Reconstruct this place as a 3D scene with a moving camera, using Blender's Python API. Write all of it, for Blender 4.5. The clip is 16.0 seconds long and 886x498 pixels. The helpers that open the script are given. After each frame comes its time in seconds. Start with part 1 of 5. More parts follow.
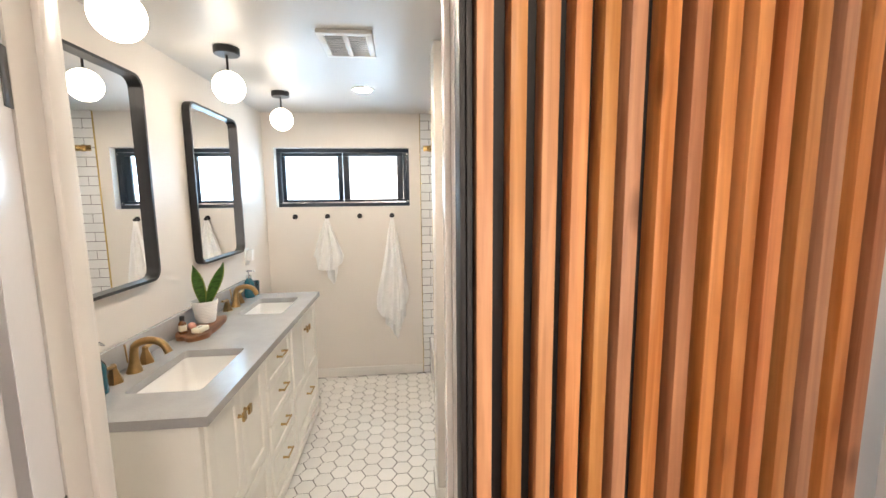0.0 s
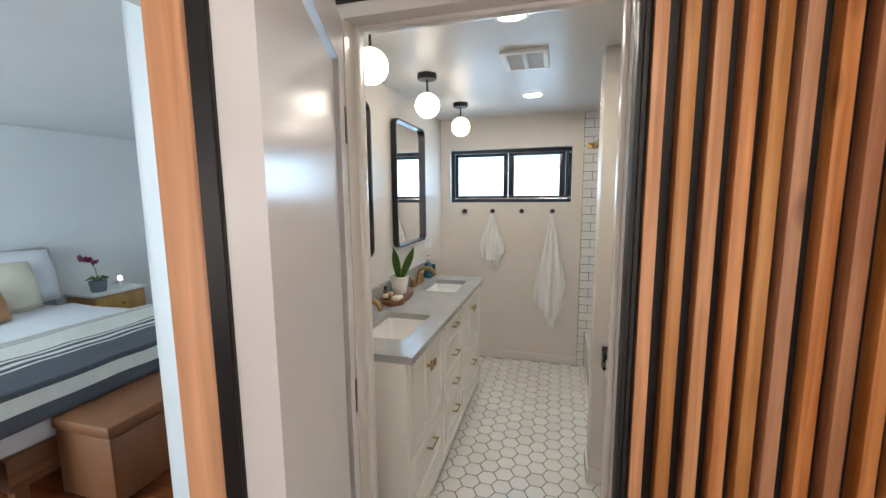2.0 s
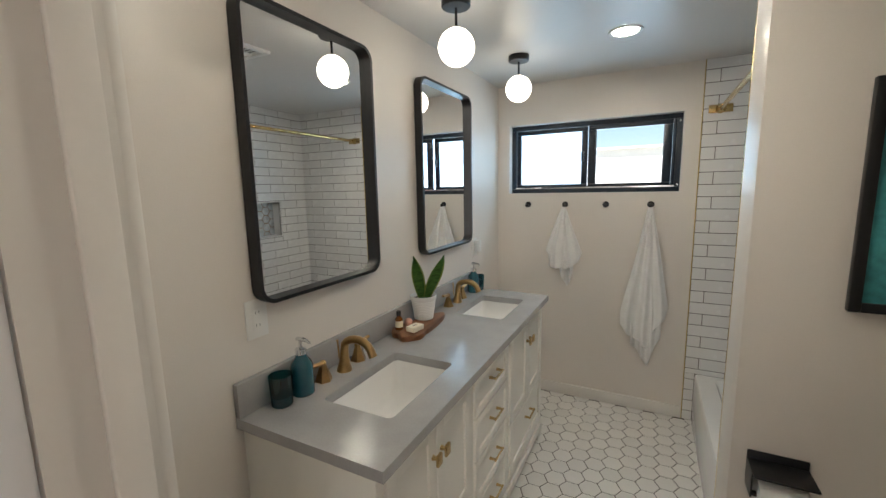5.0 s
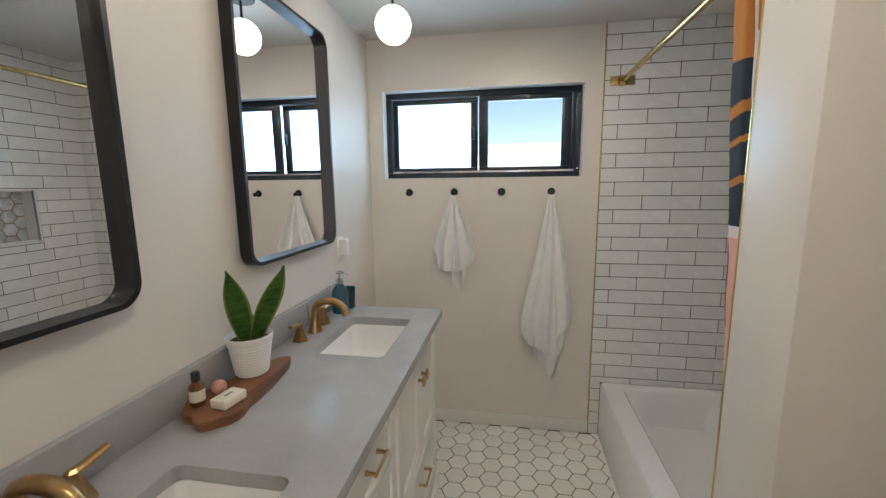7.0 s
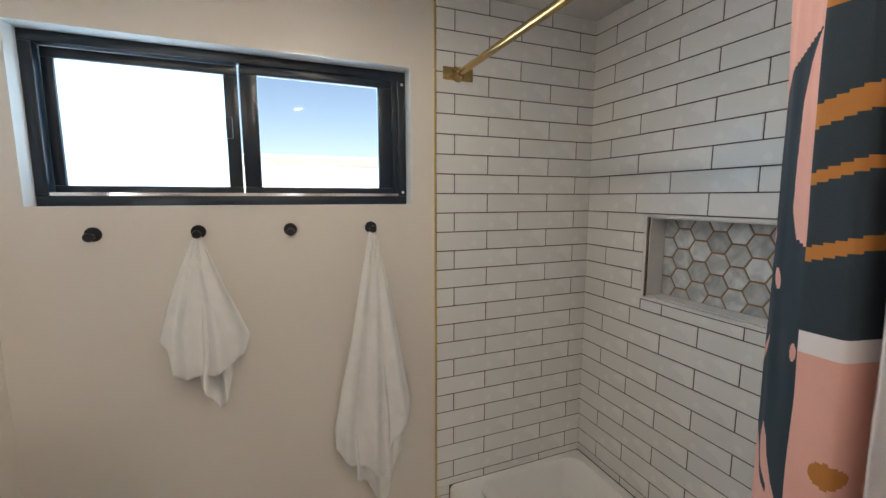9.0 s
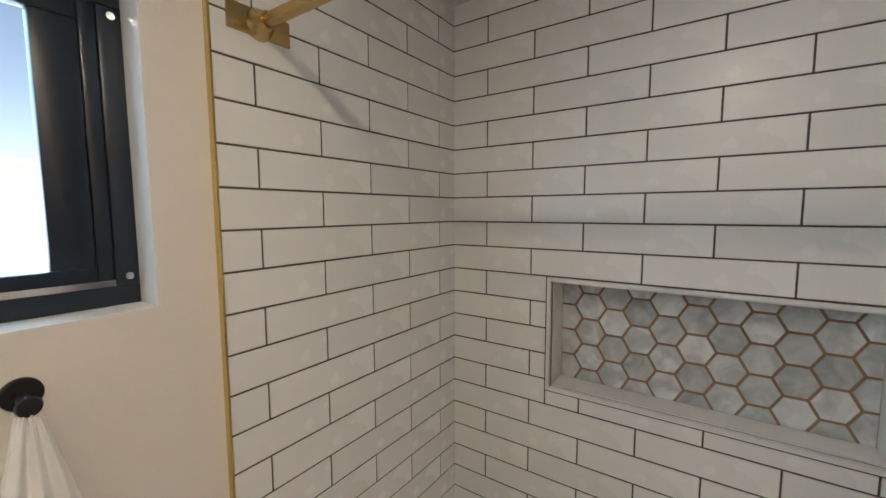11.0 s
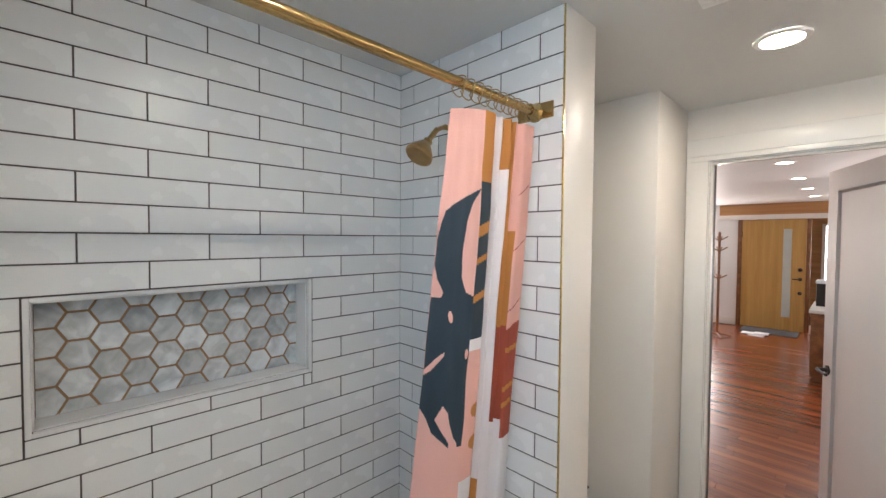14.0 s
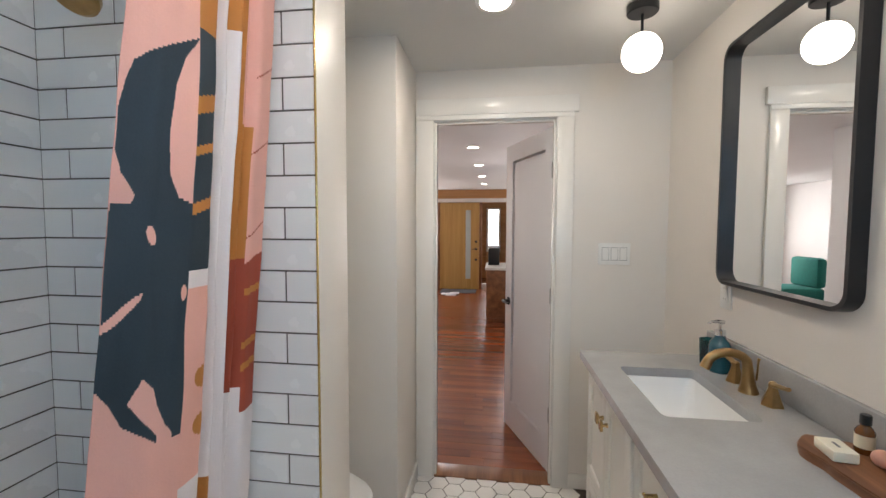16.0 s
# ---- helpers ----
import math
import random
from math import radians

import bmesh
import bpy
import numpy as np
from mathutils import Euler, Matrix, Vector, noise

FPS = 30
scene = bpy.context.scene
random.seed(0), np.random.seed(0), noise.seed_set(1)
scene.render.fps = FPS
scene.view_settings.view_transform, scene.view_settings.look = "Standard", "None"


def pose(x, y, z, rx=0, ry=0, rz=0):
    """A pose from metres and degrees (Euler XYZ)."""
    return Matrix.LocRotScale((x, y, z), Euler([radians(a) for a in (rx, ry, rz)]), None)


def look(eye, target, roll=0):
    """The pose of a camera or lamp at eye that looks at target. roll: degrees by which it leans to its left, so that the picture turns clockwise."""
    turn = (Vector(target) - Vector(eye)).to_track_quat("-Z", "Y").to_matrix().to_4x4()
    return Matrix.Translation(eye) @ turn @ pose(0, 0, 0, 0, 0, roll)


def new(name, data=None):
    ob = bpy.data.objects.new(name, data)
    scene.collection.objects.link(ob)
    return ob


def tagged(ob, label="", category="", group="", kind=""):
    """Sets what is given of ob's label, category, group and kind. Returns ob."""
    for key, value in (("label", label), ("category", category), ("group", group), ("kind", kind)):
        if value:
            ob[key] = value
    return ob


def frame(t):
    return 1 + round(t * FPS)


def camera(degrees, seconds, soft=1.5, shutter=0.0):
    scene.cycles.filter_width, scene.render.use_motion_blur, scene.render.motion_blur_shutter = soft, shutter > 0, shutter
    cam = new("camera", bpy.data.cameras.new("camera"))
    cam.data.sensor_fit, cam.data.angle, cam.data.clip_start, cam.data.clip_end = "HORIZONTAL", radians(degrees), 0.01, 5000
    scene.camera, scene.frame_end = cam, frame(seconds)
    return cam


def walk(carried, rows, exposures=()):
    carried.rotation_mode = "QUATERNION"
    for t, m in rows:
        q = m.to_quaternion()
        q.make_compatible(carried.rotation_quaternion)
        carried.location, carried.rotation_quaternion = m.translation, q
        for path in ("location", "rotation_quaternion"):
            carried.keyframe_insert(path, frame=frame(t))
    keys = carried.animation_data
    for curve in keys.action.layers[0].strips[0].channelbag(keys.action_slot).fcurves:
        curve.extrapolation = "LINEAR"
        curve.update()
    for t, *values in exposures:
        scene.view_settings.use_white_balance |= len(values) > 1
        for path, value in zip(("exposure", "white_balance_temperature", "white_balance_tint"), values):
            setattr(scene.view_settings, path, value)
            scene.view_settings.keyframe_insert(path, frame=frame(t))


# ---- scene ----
cam = camera(95.4, 16.0)
PATH = [
    (0, (1.156, -0.859, 1.6), (1.35, 1.115, 1.351), -0.6),
    (0.5, (1.133, -0.989, 1.594), (1.054, 0.996, 1.366), -0.4),
    (1, (1.131, -1.088, 1.6), (0.855, 0.879, 1.364), -0.4),
    (1.5, (1.119, -1.128, 1.605), (0.696, 0.811, 1.355), -0.5),
    (2, (1.102, -1.131, 1.606), (0.562, 0.776, 1.344), -0.5),
    (2.5, (1.095, -1.049, 1.602), (0.453, 0.825, 1.33), -0.7),
    (3, (1.066, -0.9, 1.607), (0.317, 0.933, 1.326), -1.0),
    (3.5, (1.066, -0.73, 1.599), (0.201, 1.05, 1.313), -1.0),
    (3.7, (1.079, -0.649, 1.596), (0.167, 1.108, 1.314), -1.2),
    (5.8, (0.993, -0.115, 1.555), (0.112, 1.653, 1.246), -0.7),
    (6, (0.956, -0.058, 1.539), (0.152, 1.747, 1.226), -0.8),
    (6.5, (0.91, 0.113, 1.494), (0.305, 1.993, 1.181), -0.8),
    (7, (0.839, 0.351, 1.496), (0.508, 2.299, 1.184), -0.6),
    (7.5, (0.78, 0.604, 1.514), (0.744, 2.58, 1.202), -0.4),
    (8, (0.772, 0.811, 1.542), (1.0, 2.775, 1.237), -0.3),
    (8.2, (0.751, 0.887, 1.542), (1.097, 2.836, 1.255), -0.1),
    (10.5, (0.878, 1.847, 1.659), (2.245, 3.291, 1.442), -0.4),
    (11, (0.961, 1.988, 1.688), (2.595, 3.126, 1.502), -0.2),
    (11.5, (0.964, 2.167, 1.716), (2.855, 2.797, 1.548), 0.0),
    (12, (0.917, 2.257, 1.709), (2.908, 2.413, 1.604), 0.2),
    (12.5, (0.865, 2.292, 1.707), (2.835, 1.962, 1.621), 0.1),
    (13, (0.801, 2.33, 1.706), (2.641, 1.552, 1.629), 0.0),
    (13.5, (0.744, 2.339, 1.687), (2.398, 1.216, 1.626), 0.3),
    (14, (0.72, 2.347, 1.651), (2.147, 0.947, 1.593), 0.44),
    (14.5, (0.735, 2.334, 1.605), (1.899, 0.709, 1.554), 0.5),
    (15, (0.746, 2.305, 1.537), (1.637, 0.516, 1.492), 0.38),
    (15.5, (0.776, 2.25, 1.493), (1.356, 0.338, 1.425), 0.15),
    (16, (0.89, 2.191, 1.459), (1.156, 0.212, 1.35), 0.16),
]
walk(cam, [(t, look(eye, target, roll)) for t, eye, target, roll in PATH], [(0, 2.25, 7000, 12), (0.5, 2.1, 6800, 11), (1, 1.78, 6650, 10), (2, 1.5, 6600, 9), (3.0, 1.28, 6550, 4), (3.5, 1.22, 6500, 1), (6, 1.17, 6750, 10), (7, 1.28, 6650, 9), (8, 1.25, 6800, 12), (10.5, 1.2, 7300, 12), (11.5, 1.6, 7500, 13), (12.5, 1.93, 7100, 12), (14, 1.76, 6600, 11), (16, 1.52, 6500, 11)])

# exposure and light -------------------------------------------------------
world = bpy.data.worlds.new("world")
scene.world = world
world.use_nodes = True
wn = world.node_tree
sky = wn.nodes.new("ShaderNodeTexSky")
sky.sky_type, sky.sun_disc = "NISHITA", False
sky.sun_elevation, sky.sun_rotation = radians(52), radians(195)
wn.links.new(sky.outputs[0], wn.nodes["Background"].inputs[0])
wn.nodes["Background"].inputs[1].default_value = 0.078
sun = new("sun", bpy.data.lights.new("sun", "SUN"))
sun.data.energy, sun.data.angle, sun.data.color = 5.0, radians(0.5), (1.0, 0.95, 0.88)
sun.matrix_world = look((0, 0, 0), (0.2, 0.6, -0.85))


def area_light(name, eye, target, w, h, watts, colour):
    lamp = new(name, bpy.data.lights.new(name, "AREA"))
    lamp.data.shape, lamp.data.size, lamp.data.size_y = "RECTANGLE", w, h
    lamp.data.energy, lamp.data.color = watts, colour
    lamp.matrix_world = look(eye, target)
    return lamp


area_light("bedroom_daylight", (-2.6, -2.55, 1.5), (-2.2, 1.0, 1.2), 1.5, 1.2, 44, (0.66, 0.86, 1.0))
# Added lamp to brighten the slatted wall, set in an unseen front window.
area_light("living_fill", (3.5, -7.34, 1.45), (1.7, -0.2, 1.2), 1.6, 1.15, 30, (1.0, 0.93, 0.90))
# Fill added for the far hall; the wall behind it has no window.
area_light("dining_fill", (0.03, -6.8, 1.4), (1.6, -6.2, 1.0), 1.4, 1.2, 7, (1.0, 0.93, 0.86))
# Extra lamp that lifts slats and hall; the window around it is made up.
area_light("hall_side_fill", (0.335, -3.6, 1.4), (1.6, -0.3, 1.2), 1.0, 1.1, 4, (1.0, 0.88, 0.86))
area_light("window_skylight", (0.653, 2.935, 1.80), (0.653, 1.0, 1.40), 1.10, 0.46, 3.6, (0.38, 0.69, 1.0))

# materials ----------------------------------------------------------------
MATS = {}


def material(name, colour, rough=0.5, metal=0.0, var=0.08, scale=6.0, bump=0.0, bump_scale=60.0, spec=0.5,
             rand=0.0, coat=0.0, emit=0.0, stretch=(1, 1, 1), rough_var=0.1):
    m = bpy.data.materials.new(name)
    m.use_nodes = True
    nt = m.node_tree
    n, l = nt.nodes, nt.links
    b = n["Principled BSDF"]
    b.inputs["Roughness"].default_value, b.inputs["Metallic"].default_value = rough, metal
    b.inputs["Specular IOR Level"].default_value = spec
    b.inputs["Coat Weight"].default_value = coat
    b.inputs["Coat Roughness"].default_value = 0.075
    tc = n.new("ShaderNodeTexCoord")
    mp = n.new("ShaderNodeMapping")
    mp.inputs["Scale"].default_value = stretch
    l.new(tc.outputs["Object"], mp.inputs[0])
    big = n.new("ShaderNodeTexNoise")
    big.inputs["Scale"].default_value, big.inputs["Detail"].default_value = scale, 5.0
    fine = n.new("ShaderNodeTexNoise")
    fine.inputs["Scale"].default_value, fine.inputs["Detail"].default_value = bump_scale, 4.0
    l.new(mp.outputs[0], big.inputs[0])
    l.new(mp.outputs[0], fine.inputs[0])
    mixf = n.new("ShaderNodeMath")
    mixf.operation = "MULTIPLY_ADD"
    l.new(fine.outputs[0], mixf.inputs[0])
    mixf.inputs[1].default_value = 0.35
    l.new(big.outputs[0], mixf.inputs[2])
    ramp = n.new("ShaderNodeValToRGB")
    c = Vector(colour)
    ramp.color_ramp.elements[0].position, ramp.color_ramp.elements[1].position = 0.4, 0.9
    ramp.color_ramp.elements[0].color = (*(c * (1 - var)), 1)
    ramp.color_ramp.elements[1].color = (*[min(0.95, v * (1 + var)) for v in c], 1)
    l.new(mixf.outputs[0], ramp.inputs[0])
    out = ramp.outputs[0]
    if rand:
        info = n.new("ShaderNodeObjectInfo")
        hsv = n.new("ShaderNodeHueSaturation")
        mr = n.new("ShaderNodeMapRange")
        mr.inputs["To Min"].default_value, mr.inputs["To Max"].default_value = 1 - rand, 1 + rand
        l.new(info.outputs["Random"], mr.inputs["Value"])
        l.new(mr.outputs[0], hsv.inputs["Value"])
        l.new(out, hsv.inputs["Color"])
        out = hsv.outputs[0]
    l.new(out, b.inputs["Base Color"])
    if rough_var:
        rr = n.new("ShaderNodeMapRange")
        rr.inputs["To Min"].default_value, rr.inputs["To Max"].default_value = rough * (1 - rough_var), min(1, rough * (1 + rough_var))
        l.new(big.outputs[0], rr.inputs["Value"])
        l.new(rr.outputs[0], b.inputs["Roughness"])
    if bump:
        bp = n.new("ShaderNodeBump")
        bp.inputs["Strength"].default_value, bp.inputs["Distance"].default_value = bump, 0.002
        l.new(fine.outputs[0], bp.inputs["Height"])
        l.new(bp.outputs[0], b.inputs["Normal"])
    if emit:
        b.inputs["Emission Color"].default_value = (*colour, 1)
        b.inputs["Emission Strength"].default_value = emit
    MATS[name] = m
    return m


def wood(name, dark, light, rough=0.45, axis="z", grain=14.0, rand=0.15, coat=0.0, knots=False, pale=0.0):
    """Wood with its grain along an axis of the object, each piece shifted by its own random number."""
    m = bpy.data.materials.new(name)
    m.use_nodes = True
    nt = m.node_tree
    n, l = nt.nodes, nt.links
    b = n["Principled BSDF"]
    b.inputs["Roughness"].default_value = rough
    b.inputs["Coat Weight"].default_value, b.inputs["Coat Roughness"].default_value = coat, 0.15
    tc, info = n.new("ShaderNodeTexCoord"), n.new("ShaderNodeObjectInfo")
    shift = n.new("ShaderNodeVectorMath")
    shift.operation = "MULTIPLY_ADD"
    comb = n.new("ShaderNodeCombineXYZ")
    for i in range(3):
        l.new(info.outputs["Random"], comb.inputs[i])
    l.new(comb.outputs[0], shift.inputs[0])
    shift.inputs[1].default_value = (17, 23, 31)
    l.new(tc.outputs["Object"], shift.inputs[2])
    mp = n.new("ShaderNodeMapping")
    k = 0.045
    mp.inputs["Scale"].default_value = {"x": (k, 1, 1), "y": (1, k, 1), "z": (1, 1, k)}[axis]
    l.new(shift.outputs[0], mp.inputs[0])
    g = n.new("ShaderNodeTexNoise")
    g.inputs["Scale"].default_value, g.inputs["Detail"].default_value, g.inputs["Distortion"].default_value = grain * 5, 6.0, 0.6
    l.new(mp.outputs[0], g.inputs[0])
    big = n.new("ShaderNodeTexNoise")
    big.inputs["Scale"].default_value, big.inputs["Detail"].default_value = grain * 1.1, 2.0
    l.new(mp.outputs[0], big.inputs[0])
    add = n.new("ShaderNodeMath")
    add.operation = "MULTIPLY_ADD"
    add.inputs[1].default_value = 0.6
    l.new(g.outputs[0], add.inputs[0])
    l.new(big.outputs[0], add.inputs[2])
    ramp = n.new("ShaderNodeValToRGB")
    ramp.color_ramp.elements[0].position, ramp.color_ramp.elements[1].position = 0.55, 1.05
    ramp.color_ramp.elements[0].color, ramp.color_ramp.elements[1].color = (*light, 1), (*dark, 1)
    l.new(add.outputs[0], ramp.inputs[0])
    out = ramp.outputs[0]
    if knots:
        mk = n.new("ShaderNodeMapping")
        mk.inputs["Scale"].default_value = (9, 9, 3.2)
        l.new(shift.outputs[0], mk.inputs[0])
        vo = n.new("ShaderNodeTexVoronoi")
        vo.inputs["Scale"].default_value = 1.0
        l.new(mk.outputs[0], vo.inputs[0])
        kr = n.new("ShaderNodeValToRGB")
        kr.color_ramp.elements[0].position, kr.color_ramp.elements[1].position = 0.05, 0.17
        kr.color_ramp.elements[0].color, kr.color_ramp.elements[1].color = (0.32, 0.25, 0.2, 1), (1, 1, 1, 1)
        l.new(vo.outputs["Distance"], kr.inputs[0])
        mu = n.new("ShaderNodeMixRGB")
        mu.blend_type = "MULTIPLY"
        mu.inputs[0].default_value = 0.85
        l.new(out, mu.inputs[1])
        l.new(kr.outputs[0], mu.inputs[2])
        out = mu.outputs[0]
    hsv, mr = n.new("ShaderNodeHueSaturation"), n.new("ShaderNodeMapRange")
    mr.inputs["To Min"].default_value, mr.inputs["To Max"].default_value = 1 - rand, 1 + rand
    l.new(info.outputs["Random"], mr.inputs["Value"])
    l.new(mr.outputs[0], hsv.inputs["Value"])
    l.new(out, hsv.inputs["Color"])
    if pale:
        for k, (factor, low, high, socket) in enumerate(((7.31, 1 - pale, 1 + 0.4 * pale, "Saturation"), (3.77, 0.5 - 0.035 * pale, 0.5 + 0.05 * pale, "Hue"))):
            mu, fr, mr = n.new("ShaderNodeMath"), n.new("ShaderNodeMath"), n.new("ShaderNodeMapRange")
            mu.operation, mu.inputs[1].default_value, fr.operation = "MULTIPLY", factor, "FRACT"
            mr.inputs["To Min"].default_value, mr.inputs["To Max"].default_value = low, high
            l.new(info.outputs["Random"], mu.inputs[0])
            l.new(mu.outputs[0], fr.inputs[0])
            l.new(fr.outputs[0], mr.inputs["Value"])
            l.new(mr.outputs[0], hsv.inputs[socket])
    l.new(hsv.outputs[0], b.inputs["Base Color"])
    bp = n.new("ShaderNodeBump")
    bp.inputs["Strength"].default_value, bp.inputs["Distance"].default_value = 0.25, 0.001
    l.new(g.outputs[0], bp.inputs["Height"])
    l.new(bp.outputs[0], b.inputs["Normal"])
    MATS[name] = m
    return m


def clear_glass(name, tint, gloss=0.08, rough=0.02):
    m = bpy.data.materials.new(name)
    m.use_nodes = True
    n, l = m.node_tree.nodes, m.node_tree.links
    n.remove(n["Principled BSDF"])
    tr, gl, mx = n.new("ShaderNodeBsdfTransparent"), n.new("ShaderNodeBsdfGlossy"), n.new("ShaderNodeMixShader")
    tr.inputs[0].default_value = (*tint, 1)
    gl.inputs["Roughness"].default_value = rough
    mx.inputs[0].default_value = gloss
    l.new(tr.outputs[0], mx.inputs[1])
    l.new(gl.outputs[0], mx.inputs[2])
    l.new(mx.outputs[0], n["Material Output"].inputs[0])
    MATS[name] = m
    return m


def hazy_glass(name):
    """A pane behind a pale insect screen: partly clear, partly scattering."""
    m = bpy.data.materials.new(name)
    m.use_nodes = True
    n, l = m.node_tree.nodes, m.node_tree.links
    n.remove(n["Principled BSDF"])
    tr, tl, mx = n.new("ShaderNodeBsdfTransparent"), n.new("ShaderNodeBsdfTranslucent"), n.new("ShaderNodeMixShader")
    tr.inputs[0].default_value = (0.97, 0.98, 1.0, 1)
    nz, rp, tc = n.new("ShaderNodeTexNoise"), n.new("ShaderNodeValToRGB"), n.new("ShaderNodeTexCoord")
    nz.inputs["Scale"].default_value = 6.0
    rp.color_ramp.elements[0].color, rp.color_ramp.elements[1].color = (0.85, 0.85, 0.84, 1), (0.95, 0.95, 0.94, 1)
    l.new(tc.outputs["Object"], nz.inputs[0])
    l.new(nz.outputs[0], rp.inputs[0])
    l.new(rp.outputs[0], tl.inputs[0])
    mx.inputs[0].default_value = 0.5
    l.new(tr.outputs[0], mx.inputs[1])
    l.new(tl.outputs[0], mx.inputs[2])
    l.new(mx.outputs[0], n["Material Output"].inputs[0])
    MATS[name] = m
    return m


def emitter(name, colour, strength):
    m = bpy.data.materials.new(name)
    m.use_nodes = True
    b = m.node_tree.nodes["Principled BSDF"]
    b.inputs["Base Color"].default_value = (0.85, 0.85, 0.83, 1)
    b.inputs["Roughness"].default_value = 0.25
    b.inputs["Emission Color"].default_value = (*colour, 1)
    b.inputs["Emission Strength"].default_value = strength
    MATS[name] = m
    return m


wall_paint = material("wall_paint", (0.745, 0.695, 0.638), 0.4, var=0.025, scale=2.5, bump=0.12, bump_scale=220)
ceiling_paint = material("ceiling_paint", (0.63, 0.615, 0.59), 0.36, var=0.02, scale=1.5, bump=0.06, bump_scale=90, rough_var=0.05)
hall_paint = material("hall_paint", (0.78, 0.79, 0.79), 0.55, var=0.025, scale=2.0, bump=0.1, bump_scale=200)
trim_paint = material("trim_paint", (0.78, 0.75, 0.705), 0.25, var=0.02, scale=5, bump=0.05, bump_scale=120)
door_paint = material("door_paint", (0.79, 0.78, 0.80), 0.2, var=0.015, scale=3, bump=0.06, bump_scale=70)
cabinet_paint = material("cabinet_paint", (0.80, 0.78, 0.72), 0.3, var=0.02, scale=5, bump=0.04, bump_scale=150)
tile_white = material("tile_white", (0.79, 0.785, 0.775), 0.27, var=0.015, scale=5, rand=0.03, bump=0.07, bump_scale=14)
tile_cut = material("tile_cut", (0.74, 0.73, 0.72), 0.3, var=0.02)
grout_dark = material("grout_dark", (0.085, 0.072, 0.062), 0.9, var=0.25, scale=20, bump=0.5, bump_scale=300)
hex_white = material("hex_white", (0.82, 0.80, 0.765), 0.22, var=0.025, scale=9, rand=0.045, bump=0.05, bump_scale=40)
grout_floor = material("grout_floor", (0.055, 0.042, 0.032), 0.9, var=0.25, scale=16, bump=0.5, bump_scale=300)
grout_gold = material("grout_gold", (0.27, 0.155, 0.075), 0.8, var=0.2, scale=18, bump=0.3, bump_scale=200)
black_metal = material("black_metal", (0.018, 0.018, 0.02), 0.32, 0.3, var=0.2, scale=12)
black_paint = material("black_paint", (0.012, 0.011, 0.011), 0.55, var=0.3, scale=9, bump=0.2, bump_scale=80)
black_vinyl = material("black_vinyl", (0.010, 0.018, 0.030), 0.3, var=0.2, scale=9)
brass = material("brass", (0.52, 0.36, 0.155), 0.22, 1.0, var=0.12, scale=20)
bronze = material("bronze", (0.42, 0.27, 0.12), 0.3, 1.0, var=0.2, scale=15)
gold_trim = material("gold_trim", (0.72, 0.54, 0.2), 0.22, 1.0, var=0.08, scale=8)
chrome = material("chrome", (0.75, 0.75, 0.76), 0.15, 1.0, var=0.04, scale=8)
porcelain = material("porcelain", (0.84, 0.83, 0.81), 0.08, var=0.01, scale=3, coat=0.6)
enamel = material("enamel", (0.82, 0.815, 0.80), 0.12, var=0.012, scale=3, coat=0.5)
quartz = material("quartz", (0.37, 0.365, 0.362), 0.2, var=0.1, scale=7, bump=0.05, bump_scale=150)
towel_cloth = material("towel_cloth", (0.88, 0.87, 0.85), 0.95, var=0.03, scale=20, bump=0.45, bump_scale=420, spec=0.1)
plastic_white = material("plastic_white", (0.80, 0.79, 0.76), 0.3, var=0.015)
plastic_grey = material("plastic_grey", (0.16, 0.16, 0.155), 0.5, var=0.05)
fir = wood("fir", (0.44, 0.15, 0.048), (0.82, 0.385, 0.165), 0.42, "z", 14, 0.2, knots=True, pale=0.16)
oak_floor = wood("oak_floor", (0.15, 0.036, 0.011), (0.30, 0.085, 0.028), 0.27, "x", 10, 0.25, coat=0.1)
yellow_door = wood("yellow_door", (0.46, 0.26, 0.07), (0.58, 0.35, 0.11), 0.35, "z", 10, 0.03)
brown_wood = wood("brown_wood", (0.16, 0.065, 0.028), (0.30, 0.13, 0.055), 0.35, "y", 14, 0.1)
orange_wood = wood("orange_wood", (0.42, 0.2, 0.07), (0.58, 0.31, 0.13), 0.4, "x", 10, 0.1)
walnut_board = wood("walnut_board", (0.13, 0.05, 0.02), (0.33, 0.15, 0.07), 0.45, "y", 10, 0.1)
leather = material("leather", (0.20, 0.075, 0.028), 0.5, var=0.12, scale=7, bump=0.5, bump_scale=120)
linen_white = material("linen_white", (0.82, 0.83, 0.86), 0.9, var=0.03, scale=8, bump=0.5, bump_scale=160, spec=0.1)
linen_cream = material("linen_cream", (0.72, 0.67, 0.54), 0.9, var=0.06, scale=9, bump=0.5, bump_scale=160, spec=0.1)
cloth_tan = material("cloth_tan", (0.48, 0.25, 0.13), 0.9, var=0.08, scale=9, bump=0.5, bump_scale=120)
cloth_charcoal = material("cloth_charcoal", (0.075, 0.08, 0.095), 0.95, var=0.2, scale=60, bump=0.6, bump_scale=200)
grey_fabric = material("grey_fabric", (0.40, 0.39, 0.38), 0.9, var=0.08, scale=20, bump=0.5, bump_scale=200)
leaf_green = material("leaf_green", (0.06, 0.15, 0.025), 0.35, var=0.6, scale=22, stretch=(1, 1, 4.0))
leaf_edge = material("leaf_edge", (0.26, 0.30, 0.07), 0.4, var=0.2, scale=25)
soil = material("soil", (0.055, 0.035, 0.022), 0.95, var=0.5, scale=60, bump=1.0, bump_scale=150)
pot_white = material("pot_white", (0.80, 0.79, 0.76), 0.4, var=0.02)
magenta = material("magenta", (0.42, 0.035, 0.20), 0.6, var=0.25, scale=30)
